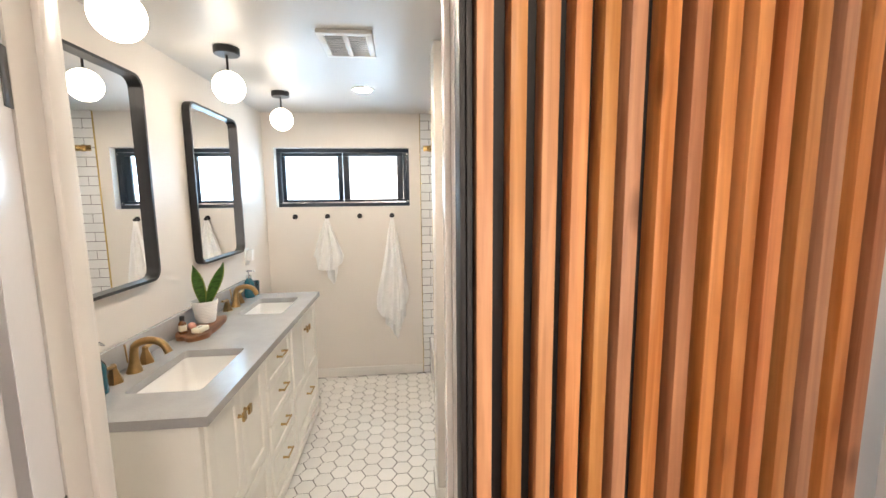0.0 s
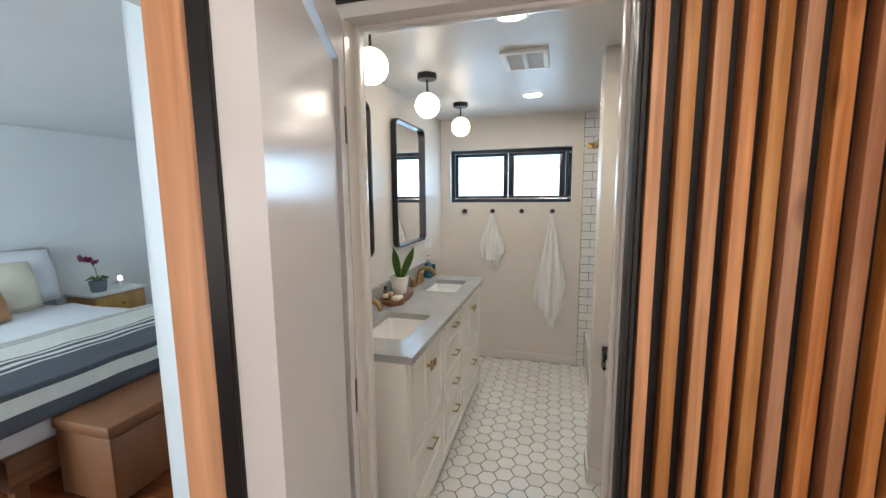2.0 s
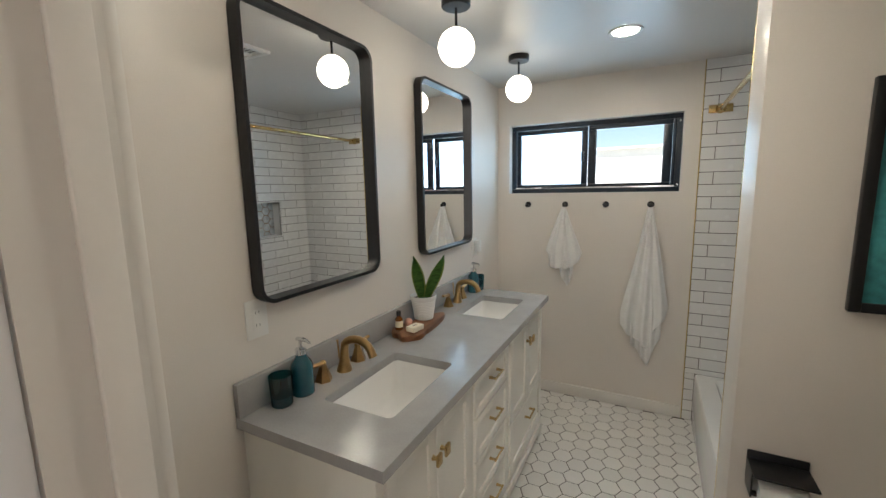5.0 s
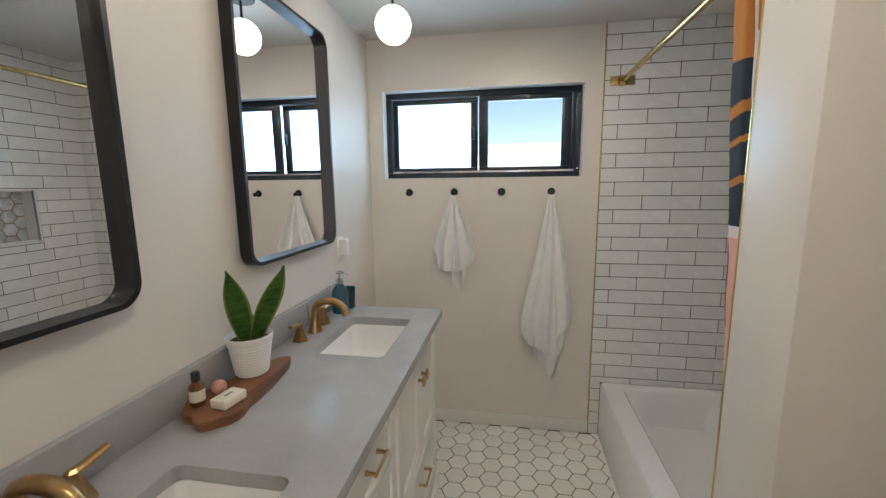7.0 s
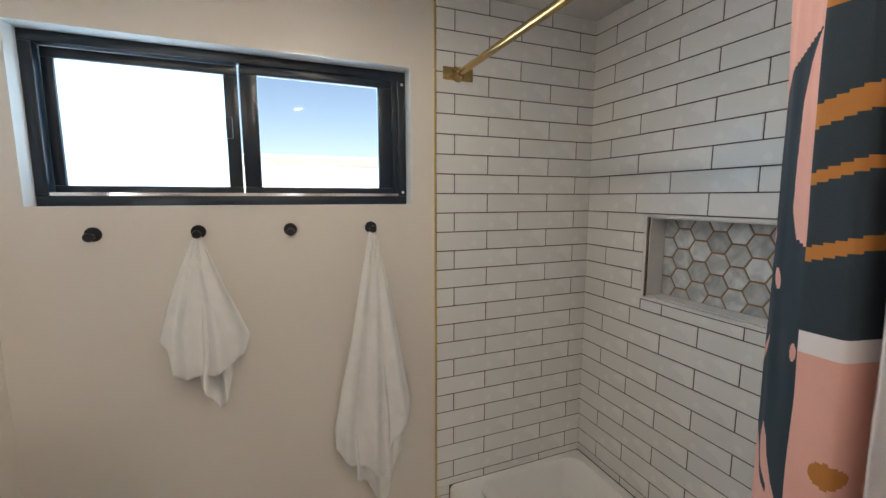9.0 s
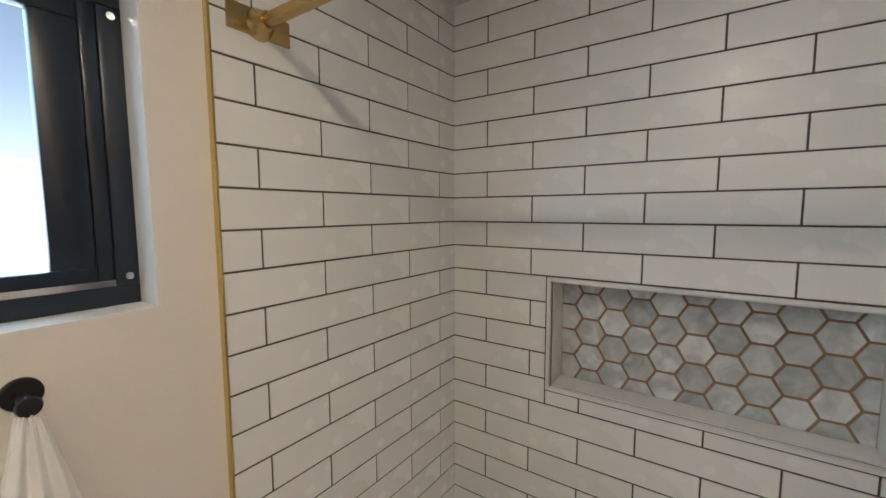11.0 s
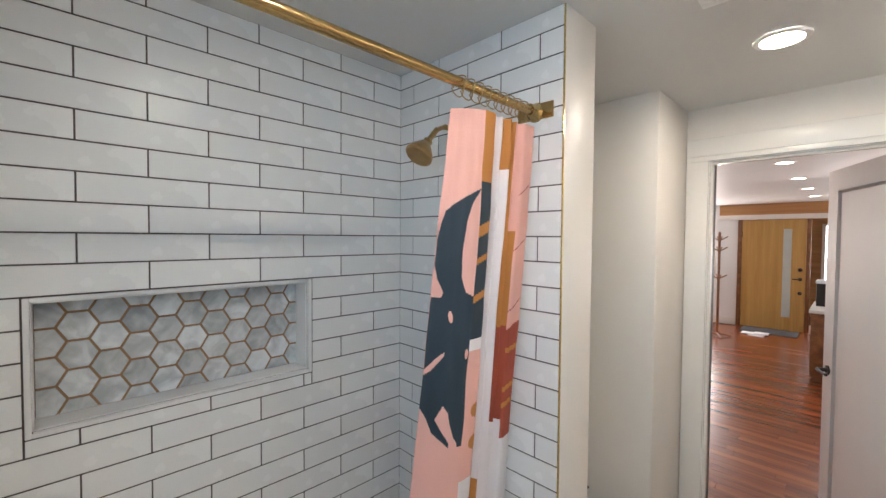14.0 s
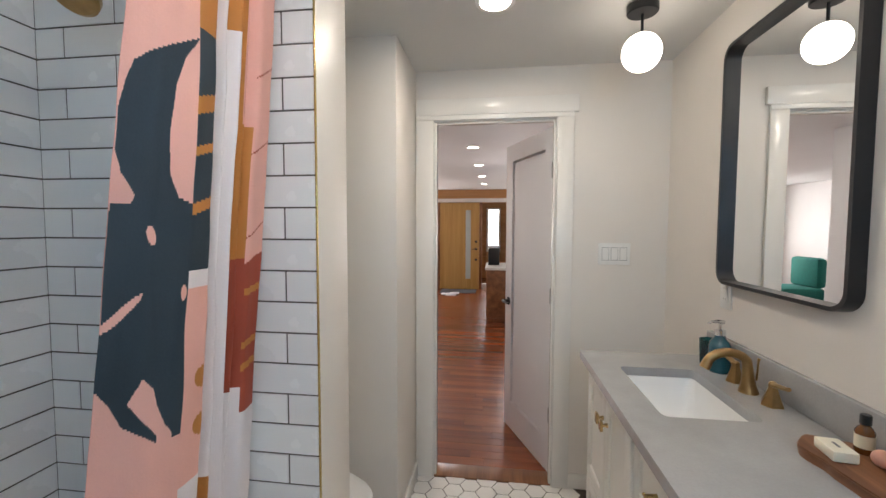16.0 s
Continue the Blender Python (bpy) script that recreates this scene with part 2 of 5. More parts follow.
pot_grey = material("pot_grey", (0.17, 0.19, 0.22), 0.5, var=0.1)
soap_mat = material("soap_mat", (0.80, 0.76, 0.62), 0.5, var=0.03)
label_cream = material("label_cream", (0.74, 0.68, 0.52), 0.6, var=0.04)
amber_glass = material("amber_glass", (0.14, 0.05, 0.012), 0.08, var=0.1, coat=0.4)
teal_glass = clear_glass("teal_glass", (0.10, 0.42, 0.46), 0.1, 0.03)
teal_liquid = material("teal_liquid", (0.012, 0.085, 0.115), 0.12, var=0.15, coat=0.5)
pane_glass = clear_glass("pane_glass", (0.97, 0.985, 1.0), 0.006, 0.01)
screen_glass = hazy_glass("screen_glass")
frosted_glass = material("frosted_glass", (0.55, 0.62, 0.62), 0.3, var=0.05)
mirror_silver = material("mirror_silver", (0.93, 0.94, 0.94), 0.004, 1.0, var=0.0, rough_var=0)
globe_glow = emitter("globe_glow", (1.0, 0.91, 0.79), 2.6)
downlight_glow = emitter("downlight_glow", (1.0, 0.91, 0.79), 66.0)
hall_glow = emitter("hall_glow", (1.0, 0.92, 0.80), 6.5)
# Strong fill glow, only for the extra hall light near the slats.
hall_fill_glow = emitter("hall_fill_glow", (1.0, 0.90, 0.78), 66.0)
stucco_white = material("stucco_white", (0.82, 0.82, 0.80), 0.9, var=0.05, scale=3, bump=0.6, bump_scale=60)
ground_mat = material("ground_mat", (0.42, 0.40, 0.37), 0.9, var=0.2, scale=1.5, bump=0.5, bump_scale=40)
pink = material("pink", (0.80, 0.43, 0.36), 0.7, var=0.04, scale=6, bump=0.25, bump_scale=260, spec=0.2)
navy = material("navy", (0.035, 0.05, 0.065), 0.75, var=0.12, scale=6, bump=0.25, bump_scale=260, spec=0.2)
ochre = material("ochre", (0.52, 0.21, 0.055), 0.7, var=0.06, scale=6, bump=0.25, bump_scale=260, spec=0.2)
curtain_white = material("curtain_white", (0.80, 0.74, 0.74), 0.7, var=0.04, scale=6, bump=0.25, bump_scale=260, spec=0.2)
rust = material("rust", (0.36, 0.075, 0.045), 0.7, var=0.06, scale=6, bump=0.25, bump_scale=260, spec=0.2)


def marble_material():
    m = material("marble", (0.50, 0.52, 0.53), 0.2, var=0.12, scale=9, rand=0.22)
    n, l = m.node_tree.nodes, m.node_tree.links
    b = n["Principled BSDF"]
    src = b.inputs["Base Color"].links[0].from_socket
    tc, info = n.new("ShaderNodeTexCoord"), n.new("ShaderNodeObjectInfo")
    off = n.new("ShaderNodeVectorMath")
    off.operation = "ADD"
    sc = n.new("ShaderNodeVectorMath")
    sc.operation = "SCALE"
    sc.inputs[0].default_value = (1, 1, 1)
    mm = n.new("ShaderNodeMath")
    mm.operation = "MULTIPLY"
    mm.inputs[1].default_value = 40
    l.new(info.outputs["Random"], mm.inputs[0])
    l.new(mm.outputs[0], sc.inputs["Scale"])
    l.new(tc.outputs["Object"], off.inputs[0])
    l.new(sc.outputs[0], off.inputs[1])
    nz = n.new("ShaderNodeTexNoise")
    nz.inputs["Scale"].default_value, nz.inputs["Detail"].default_value, nz.inputs["Distortion"].default_value = 13, 6, 1.2
    l.new(off.outputs[0], nz.inputs[0])
    rp = n.new("ShaderNodeValToRGB")
    e = rp.color_ramp.elements
    e[0].position, e[1].position = 0.36, 0.62
    e[0].color, e[1].color = (0.80, 0.81, 0.82, 1), (1.22, 1.22, 1.21, 1)
    l.new(nz.outputs[0], rp.inputs[0])
    mu = n.new("ShaderNodeMixRGB")
    mu.blend_type, mu.inputs[0].default_value = "MULTIPLY", 1.0
    l.new(src, mu.inputs[1])
    l.new(rp.outputs[0], mu.inputs[2])
    l.new(mu.outputs[0], b.inputs["Base Color"])
    return m


marble = marble_material()

# builders -----------------------------------------------------------------


def box(bm, x0, x1, y0, y1, z0, z1, bevel=0.0, seg=2):
    r = bmesh.ops.create_cube(bm, size=1.0, matrix=Matrix.Translation(((x0 + x1) / 2, (y0 + y1) / 2, (z0 + z1) / 2)) @ Matrix.Diagonal((x1 - x0, y1 - y0, z1 - z0, 1)))
    if bevel:
        edges = list({e for v in r["verts"] for e in v.link_edges})
        bmesh.ops.bevel(bm, geom=edges, offset=bevel, segments=seg, affect="EDGES", profile=0.5)
    return bm


def boxes(*dims, bevel=0.0):
    bm = bmesh.new()
    for d in dims:
        box(bm, *d, bevel=bevel)
    return bm


def lathe(profile, centre, seg=28, axis="z", cap=True):
    """A turned body: profile of (radius, height) pairs round the axis through centre."""
    bm = bmesh.new()
    rings = []
    c = Vector(centre)
    for r, h in profile:
        ring = []
        for i in range(seg):
            a = 2 * math.pi * i / seg
            p = (r * math.cos(a), r * math.sin(a), h)
            p = {"z": p, "x": (p[2], p[0], p[1]), "y": (p[1], p[2], p[0])}[axis]
            ring.append(bm.verts.new(c + Vector(p)))
        rings.append(ring)
    for a, b in zip(rings, rings[1:]):
        for i in range(seg):
            bm.faces.new((a[i], a[(i + 1) % seg], b[(i + 1) % seg], b[i]))
    if cap:
        bm.faces.new(rings[0][::-1])
        bm.faces.new(rings[-1])
    bmesh.ops.recalc_face_normals(bm, faces=bm.faces)
    return bm


def tube(points, radii, seg=14, flat=1.0):
    """A bent bar through the points, with a radius at each."""
    bm = bmesh.new()
    pts = [Vector(p) for p in points]
    rings = []
    for i, p in enumerate(pts):
        d = (pts[min(i + 1, len(pts) - 1)] - pts[max(i - 1, 0)]).normalized()
        ref = Vector((0, 1, 0)) if abs(d.y) < 0.9 else Vector((1, 0, 0))
        u = d.cross(ref).normalized()
        v = d.cross(u).normalized()
        r = radii[i] if isinstance(radii, (list, tuple)) else radii
        rings.append([bm.verts.new(p + r * (math.cos(2 * math.pi * k / seg) * u + flat * math.sin(2 * math.pi * k / seg) * v)) for k in range(seg)])
    for a, b in zip(rings, rings[1:]):
        for i in range(seg):
            bm.faces.new((a[i], a[(i + 1) % seg], b[(i + 1) % seg], b[i]))
    bm.faces.new(rings[0][::-1])
    bm.faces.new(rings[-1])
    bmesh.ops.recalc_face_normals(bm, faces=bm.faces)
    return bm


def round_rect(y0, y1, z0, z1, r, n=7):
    """Corner points of a rounded rectangle."""
    out = []
    for cy, cz, a0 in ((y1 - r, z1 - r, 0), (y0 + r, z1 - r, 90), (y0 + r, z0 + r, 180), (y1 - r, z0 + r, 270)):
        for i in range(n + 1):
            a = radians(a0 + 90 * i / n)
            out.append((cy + r * math.cos(a), cz + r * math.sin(a)))
    return out


def finish(name, bm, mat, smooth=True):
    me = bpy.data.meshes.new(name)
    bm.to_mesh(me)
    bm.free()
    me.materials.append(mat)
    if smooth:
        me.polygons.foreach_set("use_smooth", [True] * len(me.polygons))
        me.set_sharp_from_angle(angle=radians(38))
    return me


def thing(name, at, label, category, group="", kind=""):
    """An Empty at the base of a thing."""
    ob = new(name)
    ob.empty_display_size = 0.05
    ob.location = at
    return tagged(ob, label, category, group, kind)


def origin_of(ob):
    p = Vector(ob.location)
    while ob.parent:
        ob = ob.parent
        p += Vector(ob.location)
    return p


def part(name, bm, mat, parent, label=""):
    """A mesh, given in the world's metres, as one part under a thing or part."""
    bm.transform(Matrix.Translation(-origin_of(parent)))
    ob = new(name, finish(name, bm, mat))
    ob.parent = parent
    return tagged(ob, label)


def solid(name, bm, mat, label, category, kind="structure", group=""):
    """A mesh that is a thing or piece of the setting by itself."""
    return tagged(new(name, finish(name, bm, mat)), label, category, group, kind)

# main measures ------------------------------------------------------------
CEIL, WY, DY, DO = 2.322, 2.72, -0.075, -0.165        # ceiling; window wall; door wall inside and outside
TX, WE, WF = 2.06, 1.312, 1.2735                                  # tiled back wall; end of the wing wall
X0, X1, DH = 0.578, 1.245, 2.045                      # bathroom door opening
PX, AY0, AY1 = 1.35, 0.373, 1.093                     # passage wall; toilet alcove
CT = 0.927                                            # counter top

# setting: bathroom --------------------------------------------------------
bath_sub = solid("floor_bathroom", boxes((0.0, TX, DY, WY, -0.10, -0.0025)), grout_floor, "white hexagon tile floor with tan grout", "floor")
solid("threshold", boxes((X0, X1, DO - 0.04, DY, -0.08, 0.004), bevel=0.003), brown_wood, "reddish wooden threshold strip in the doorway", "threshold")
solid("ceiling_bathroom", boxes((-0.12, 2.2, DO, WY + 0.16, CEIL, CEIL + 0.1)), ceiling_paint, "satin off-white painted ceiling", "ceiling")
solid("wall_west", boxes((-0.12, 0.0, DO + 0.02, WY, -0.1, CEIL)), wall_paint, "cream painted wall above the vanity", "wall")
# window wall, with the opening
WX0, WX1, WZ0, WZ1 = 0.085, 1.222, 1.535, 2.04
solid("wall_north", boxes((-0.12, WX0, WY, WY + 0.16, -0.1, CEIL), (WX1, 2.2, WY, WY + 0.16, -0.1, CEIL),
                                        (WX0, WX1, WY, WY + 0.16, -0.1, WZ0), (WX0, WX1, WY, WY + 0.16, WZ1, CEIL)), wall_paint, "cream painted wall with a high sliding window", "wall")
# tiled back wall, with the niche
NY0, NY1, NZ0, NZ1 = 1.695, 2.380, 1.182, 1.4895
wall_tub = solid("wall_east", boxes((TX + 0.0015, 2.2, WF, NY0, -0.1, CEIL), (TX + 0.0015, 2.2, NY1, WY, -0.1, CEIL),
                                    (TX + 0.0015, 2.2, NY0, NY1, -0.1, NZ0), (TX + 0.0015, 2.2, NY0, NY1, NZ1, CEIL), (TX + 0.10, 2.2, NY0, NY1, NZ0, NZ1)),
                 grout_dark, "white subway tile wall with dark grout and a niche", "wall")
solid("wall_alcove", boxes((TX, 2.2, AY0 - 0.3, AY1, -0.1, CEIL)), wall_paint, "cream painted wall behind the toilet", "wall")
wing = solid("wall_wing", boxes((WE, 2.2, AY1, WF, -0.1, CEIL), (WE + 0.0002, WE + 0.003, WF - 0.006, WF + 0.006, -0.1, CEIL), bevel=0.001), wall_paint, "cream wing wall tiled on the bath side", "wall")
solid("wall_passage", boxes((PX, TX, DY, AY0, -0.1, CEIL), bevel=0.004), wall_paint, "cream painted wall beside the bathroom door", "wall")
solid("wall_door", boxes((-0.12, X0 - 0.02, DO, DY, -0.1, CEIL), (X1 + 0.02, 2.2, DO, DY, -0.1, CEIL), (X0 - 0.02, X1 + 0.02, DO, DY, DH + 0.02, CEIL)),
      wall_paint, "cream painted wall with the bathroom doorway", "wall")


def door_trim():
    jamb = thing("door_frame", (X0, DY, 0), "white painted door casing with a horned head", "door frame", kind="structure")
    part("jamb", boxes((X0 - 0.02, X0, DO - 0.004, DY + 0.003, 0, DH)), trim_paint, jamb)
    part("jamb", boxes((X1, X1 + 0.02, DO - 0.004, DY + 0.003, 0, DH)), trim_paint, jamb)
    part("head_jamb", boxes((X0 - 0.02, X1 + 0.02, DO - 0.004, DY + 0.003, DH, DH + 0.02)), trim_paint, jamb)
    part("door_stop", boxes((X0, X0 + 0.012, DY - 0.045, DY - 0.01, 0, DH), (X1 - 0.012, X1, DY - 0.045, DY - 0.01, 0, DH), (X0 + 0.012, X1 - 0.012, DY - 0.045, DY - 0.01, DH - 0.012, DH), bevel=0.002), trim_paint, jamb)
    part("casing", boxes((X0 - 0.09, X0 - 0.004, DY, DY + 0.018, 0, DH + 0.004), bevel=0.002), trim_paint, jamb)
    part("casing", boxes((X1 + 0.004, PX - 0.003, DY, DY + 0.018, 0, DH + 0.004), bevel=0.002), trim_paint, jamb)
    bm = boxes((X0 - 0.112, PX - 0.003, DY, DY + 0.024, DH + 0.03, DH + 0.118), bevel=0.003)
    box(bm, X0 - 0.09, PX - 0.003, DY, DY + 0.02, DH + 0.004, DH + 0.03, 0.002)
    part("head_casing", bm, trim_paint, jamb)


door_trim()

# baseboards
for i, d in enumerate([(0.0, 1.316, WY - 0.014, WY, 0, 0.085), (0.0, 0.014, 2.14, WY - 0.014, 0, 0.085), (WE, TX, AY1 - 0.014, AY1, 0, 0.085), (WE - 0.014, WE, AY1 - 0.014, WF - 0.004, 0, 0.085),
                       (PX - 0.014, PX, DY + 0.02, AY0 + 0.014, 0, 0.085), (PX, TX, AY0, AY0 + 0.014, 0, 0.085), (0.0, X0 - 0.09, DY, DY + 0.014, 0, 0.085)]):
    solid("baseboard", boxes(d, bevel=0.003), trim_paint, "low white painted baseboard", "baseboard")


# window -------------------------------------------------------------------
def window():
    w = thing("window_1", (WX0, WY, WZ0), "black framed horizontal sliding window in a deep reveal", "window", kind="structure")
    fy0, fy1 = WY + 0.065, WY + 0.125
    part("window_frame", boxes((WX0, WX1, fy0, fy1, WZ0, WZ0 + 0.035), (WX0, WX1, fy0, fy1, WZ1 - 0.035, WZ1), (WX0, WX0 + 0.035, fy0, fy1, WZ0 + 0.035, WZ1 - 0.035),
                               (WX1 - 0.035, WX1, fy0, fy1, WZ0 + 0.035, WZ1 - 0.035), bevel=0.004), black_vinyl, w)
    mid = 0.64
    part("side_channel", boxes((1.166, WX1 - 0.0352, fy0 + 0.004, fy1 - 0.004, WZ0 + 0.0352, WZ1 - 0.0352), bevel=0.002), black_vinyl, w)
    z0, z1, f = WZ0 + 0.036, WZ1 - 0.036, 0.03
    for name, a, b, y0, y1, fl, fr, pm in (("fixed_sash", WX0 + 0.036, 0.638, fy0 + 0.034, fy0 + 0.055, 0.03, 0.043, screen_glass), ("sliding_sash", 0.645, 1.165, fy0 + 0.006, fy0 + 0.03, 0.054, 0.053, pane_glass)):
        s = part(name, boxes((a, b, y0, y1, z0, z0 + f), (a, b, y0, y1, z1 - f, z1), (a, a + fl, y0, y1, z0 + f, z1 - f), (b - fr, b, y0, y1, z0 + f, z1 - f), bevel=0.003), black_vinyl, w)
        g = part("pane", boxes((a + fl, b - fr, (y0 + y1) / 2 - 0.002, (y0 + y1) / 2 + 0.002, z0 + f, z1 - f)), pm, s, "window pane")
        g.visible_shadow = False
    part("latch", boxes((mid - 0.042, mid - 0.022, fy0 - 0.008, fy0 + 0.006, 1.76, 1.83), bevel=0.004), black_vinyl, w)
    part("track", boxes((WX0 + 0.035, WX1 - 0.035, fy0 + 0.002, fy0 + 0.006, WZ0 + 0.035, WZ0 + 0.045)), chrome, w)
    part("tilt_key", lathe([(0.006, 0), (0.006, 0.004)], (WX1 - 0.018, fy0 - 0.004, WZ0 + 0.05), 10, "y"), chrome, w)
    part("tilt_key", lathe([(0.006, 0), (0.006, 0.004)], (WX1 - 0.018, fy0 - 0.004, WZ1 - 0.05), 10, "y"), chrome, w)
    part("reveal", boxes((WX0 - 0.002, WX0 + 0.004, WY - 0.002, fy0, WZ0, WZ1), (WX1 - 0.004, WX1 + 0.002, WY - 0.002, fy0, WZ0, WZ1), (WX0 + 0.004, WX1 - 0.004, WY - 0.002, fy0, WZ0 - 0.002, WZ0 + 0.004),
                         (WX0 + 0.004, WX1 - 0.004, WY - 0.002, fy0, WZ1 - 0.004, WZ1 + 0.002)), trim_paint, w, "white painted reveal")


window()

# outside the window
solid("ground", boxes((-60, 60, -60, 60, -0.35, -0.25)), ground_mat, "pale paved ground outside", "ground")
nb = thing("neighbour_house", (0.0, 15.0, -0.25), "sunlit white stucco neighbouring house", "house", kind="structure")
part("wall", boxes((-14.0, 16.0, 15.0, 19.0, -0.25, 2.81)), stucco_white, nb)
part("roof_edge", boxes((-14.1, 16.1, 14.8, 19.0, 2.81, 2.87)), stucco_white, nb)

# setting: hall, bedroom, living room ---------------------------------------
SF = -0.225
hall_sub = solid("floor_hall", boxes((-0.12, 5.2, -9.6, DO - 0.04, -0.12, -0.012)), oak_floor, "glossy reddish brown hardwood floor", "floor")
solid("floor_bedroom", boxes((-4.0, -0.12, -2.7, 3.2, -0.12, 0.0), (-0.12, 0.2, -2.7, DO - 0.001, -0.011, 0.0)), oak_floor, "hardwood bedroom floor", "floor")
solid("ceiling_hall", boxes((-4.1, 5.2, -9.6, DO - 0.0005, CEIL + 0.004, CEIL + 0.1)), hall_paint, "flat white hall ceiling", "ceiling")
solid("ceiling_bedroom", boxes((-4.1, -0.125, DO, 3.3, CEIL + 0.004, CEIL + 0.1)), hall_paint, "flat white bedroom ceiling", "ceiling")
# Unseen window, added to hold the hall's side fill lamp.
hw = thing("fill_window_1", (0.26, -3.6, 0.8), "white framed hall window, unseen, added round the fill lamp", "window", kind="structure")
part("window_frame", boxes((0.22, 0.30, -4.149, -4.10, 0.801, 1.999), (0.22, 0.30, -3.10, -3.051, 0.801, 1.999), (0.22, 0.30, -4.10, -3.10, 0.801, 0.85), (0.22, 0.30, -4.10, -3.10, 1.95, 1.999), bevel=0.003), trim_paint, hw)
BD0, BD1 = -1.12, -0.245                               # bedroom doorway in the hall's side wall
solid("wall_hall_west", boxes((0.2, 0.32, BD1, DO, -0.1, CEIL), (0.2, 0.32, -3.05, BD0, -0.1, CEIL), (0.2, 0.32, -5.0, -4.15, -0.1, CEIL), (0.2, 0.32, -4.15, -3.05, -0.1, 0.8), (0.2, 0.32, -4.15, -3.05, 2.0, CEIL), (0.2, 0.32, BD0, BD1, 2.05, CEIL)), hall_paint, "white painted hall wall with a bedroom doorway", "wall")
solid("wall_bedroom_side", boxes((-0.13, 0.2, DO - 0.012, DO - 0.001, -0.0, CEIL)), hall_paint, "white painted bedroom wall with a switch", "wall")
solid("wall_bedroom_inner", boxes((-0.132, -0.121, DO - 0.012, 3.2, 0, CEIL)), hall_paint, "white painted bedroom wall", "wall")
solid("wall_bedroom_head", boxes((-4.12, -4.0, -2.8, 3.3, -0.1, CEIL)), hall_paint, "pale bedroom wall behind the bed", "wall")
solid("wall_bedroom_north", boxes((-4.0, -0.121, 3.2, 3.3, -0.1, CEIL)), hall_paint, "white bedroom wall", "wall")
solid("wall_bedroom_south", boxes((-4.0, 0.32, -2.8, -2.7, -0.1, CEIL)), hall_paint, "white bedroom wall", "wall")
solid("wall_hall_east", boxes((2.06, 2.18, -1.82, SF, -0.1, CEIL)), hall_paint, "white hall wall next to the slatted wall", "wall")
solid("wall_living_north", boxes((2.18, 5.2, -1.92, -1.82, -0.1, CEIL)), hall_paint, "white living room wall", "wall")
solid("wall_living_east", boxes((5.0, 5.12, -7.4, -1.92, -0.1, CEIL)), hall_paint, "pale living room wall", "wall")
solid("wall_far_west", boxes((-0.12, 0.0, -9.6, -5.0, -0.1, CEIL), (0.0, 0.2, -5.1, -5.0, -0.1, CEIL)), hall_paint, "white wall beside the dining area", "wall")
FY = -7.2
FW0, FW1 = 2.65, 4.35                                   # front window, unseen, added for the fill lamp
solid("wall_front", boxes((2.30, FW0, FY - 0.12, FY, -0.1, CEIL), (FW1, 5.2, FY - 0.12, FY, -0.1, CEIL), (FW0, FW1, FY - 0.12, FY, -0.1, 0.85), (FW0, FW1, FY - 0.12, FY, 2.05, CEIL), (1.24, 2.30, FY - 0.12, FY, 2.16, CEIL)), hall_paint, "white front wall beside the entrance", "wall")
fwin = thing("fill_window_2", (3.5, FY, 0.85), "white framed living room window, unseen, added for the fill lamp", "window", kind="structure")
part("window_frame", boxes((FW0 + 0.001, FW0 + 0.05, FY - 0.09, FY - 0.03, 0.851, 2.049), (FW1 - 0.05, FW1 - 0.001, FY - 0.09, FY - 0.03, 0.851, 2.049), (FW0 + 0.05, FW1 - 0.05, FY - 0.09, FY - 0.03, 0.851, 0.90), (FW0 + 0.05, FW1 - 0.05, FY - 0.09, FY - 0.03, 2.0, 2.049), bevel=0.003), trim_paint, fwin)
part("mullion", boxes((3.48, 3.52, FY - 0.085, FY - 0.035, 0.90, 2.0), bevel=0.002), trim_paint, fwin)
solid("wall_entry_band", boxes((0.0, 2.6, FY - 0.02, FY + 0.02, 2.12, CEIL)), orange_wood, "orange-brown wooden band above the entrance", "wall panel")
solid("trim", boxes((0.0, 2.6, FY - 0.02, FY + 0.03, 2.03, 2.12), bevel=0.003), trim_paint, "white header trim above the entrance", "trim")
solid("wall_far_south", boxes((-0.12, 2.4, -9.6, -9.5, -0.1, CEIL), (2.30, 2.4, -9.5, FY - 0.12, -0.1, CEIL)), orange_wood, "orange-brown panelled far wall", "wall")
solid("baseboard", boxes((2.30, 5.0, FY, FY + 0.014, 0, 0.12), bevel=0.003), trim_paint, "white hall baseboard", "baseboard")
solid("baseboard", boxes((1.1, 1.24, FY - 0.1, FY + 0.02, 0, 0.14), bevel=0.003), trim_paint, "white baseboard at the room divider", "baseboard")

# slatted wall -------------------------------------------------------------
slat_wall = solid("wall_slat_backing", boxes((X1 + 0.0215, 2.06, DO - 0.018, DO - 0.0015, 0.0, CEIL), (0.33, X1 + 0.0215, DO - 0.018, DO - 0.0015, DH + 0.035, CEIL)), black_paint, "black backed wall of vertical fir slats", "wall")
solid("trim", boxes((X1 + 0.001, X1 + 0.010, SF - 0.001, DO - 0.0045, 0.0, CEIL - 0.2), (X1 + 0.0115, X1 + 0.0205, SF - 0.001, DO - 0.0045, 0.0, CEIL - 0.2), bevel=0.001), black_paint, "black edge strip of the slatted wall", "trim")
rnd = random.Random(4)


def slat_mesh(w, d, h):
    bm = boxes((-w / 2, w / 2, -d, 0, 0, h), bevel=0.0018)
    me = finish("slat", bm, fir)
    return me


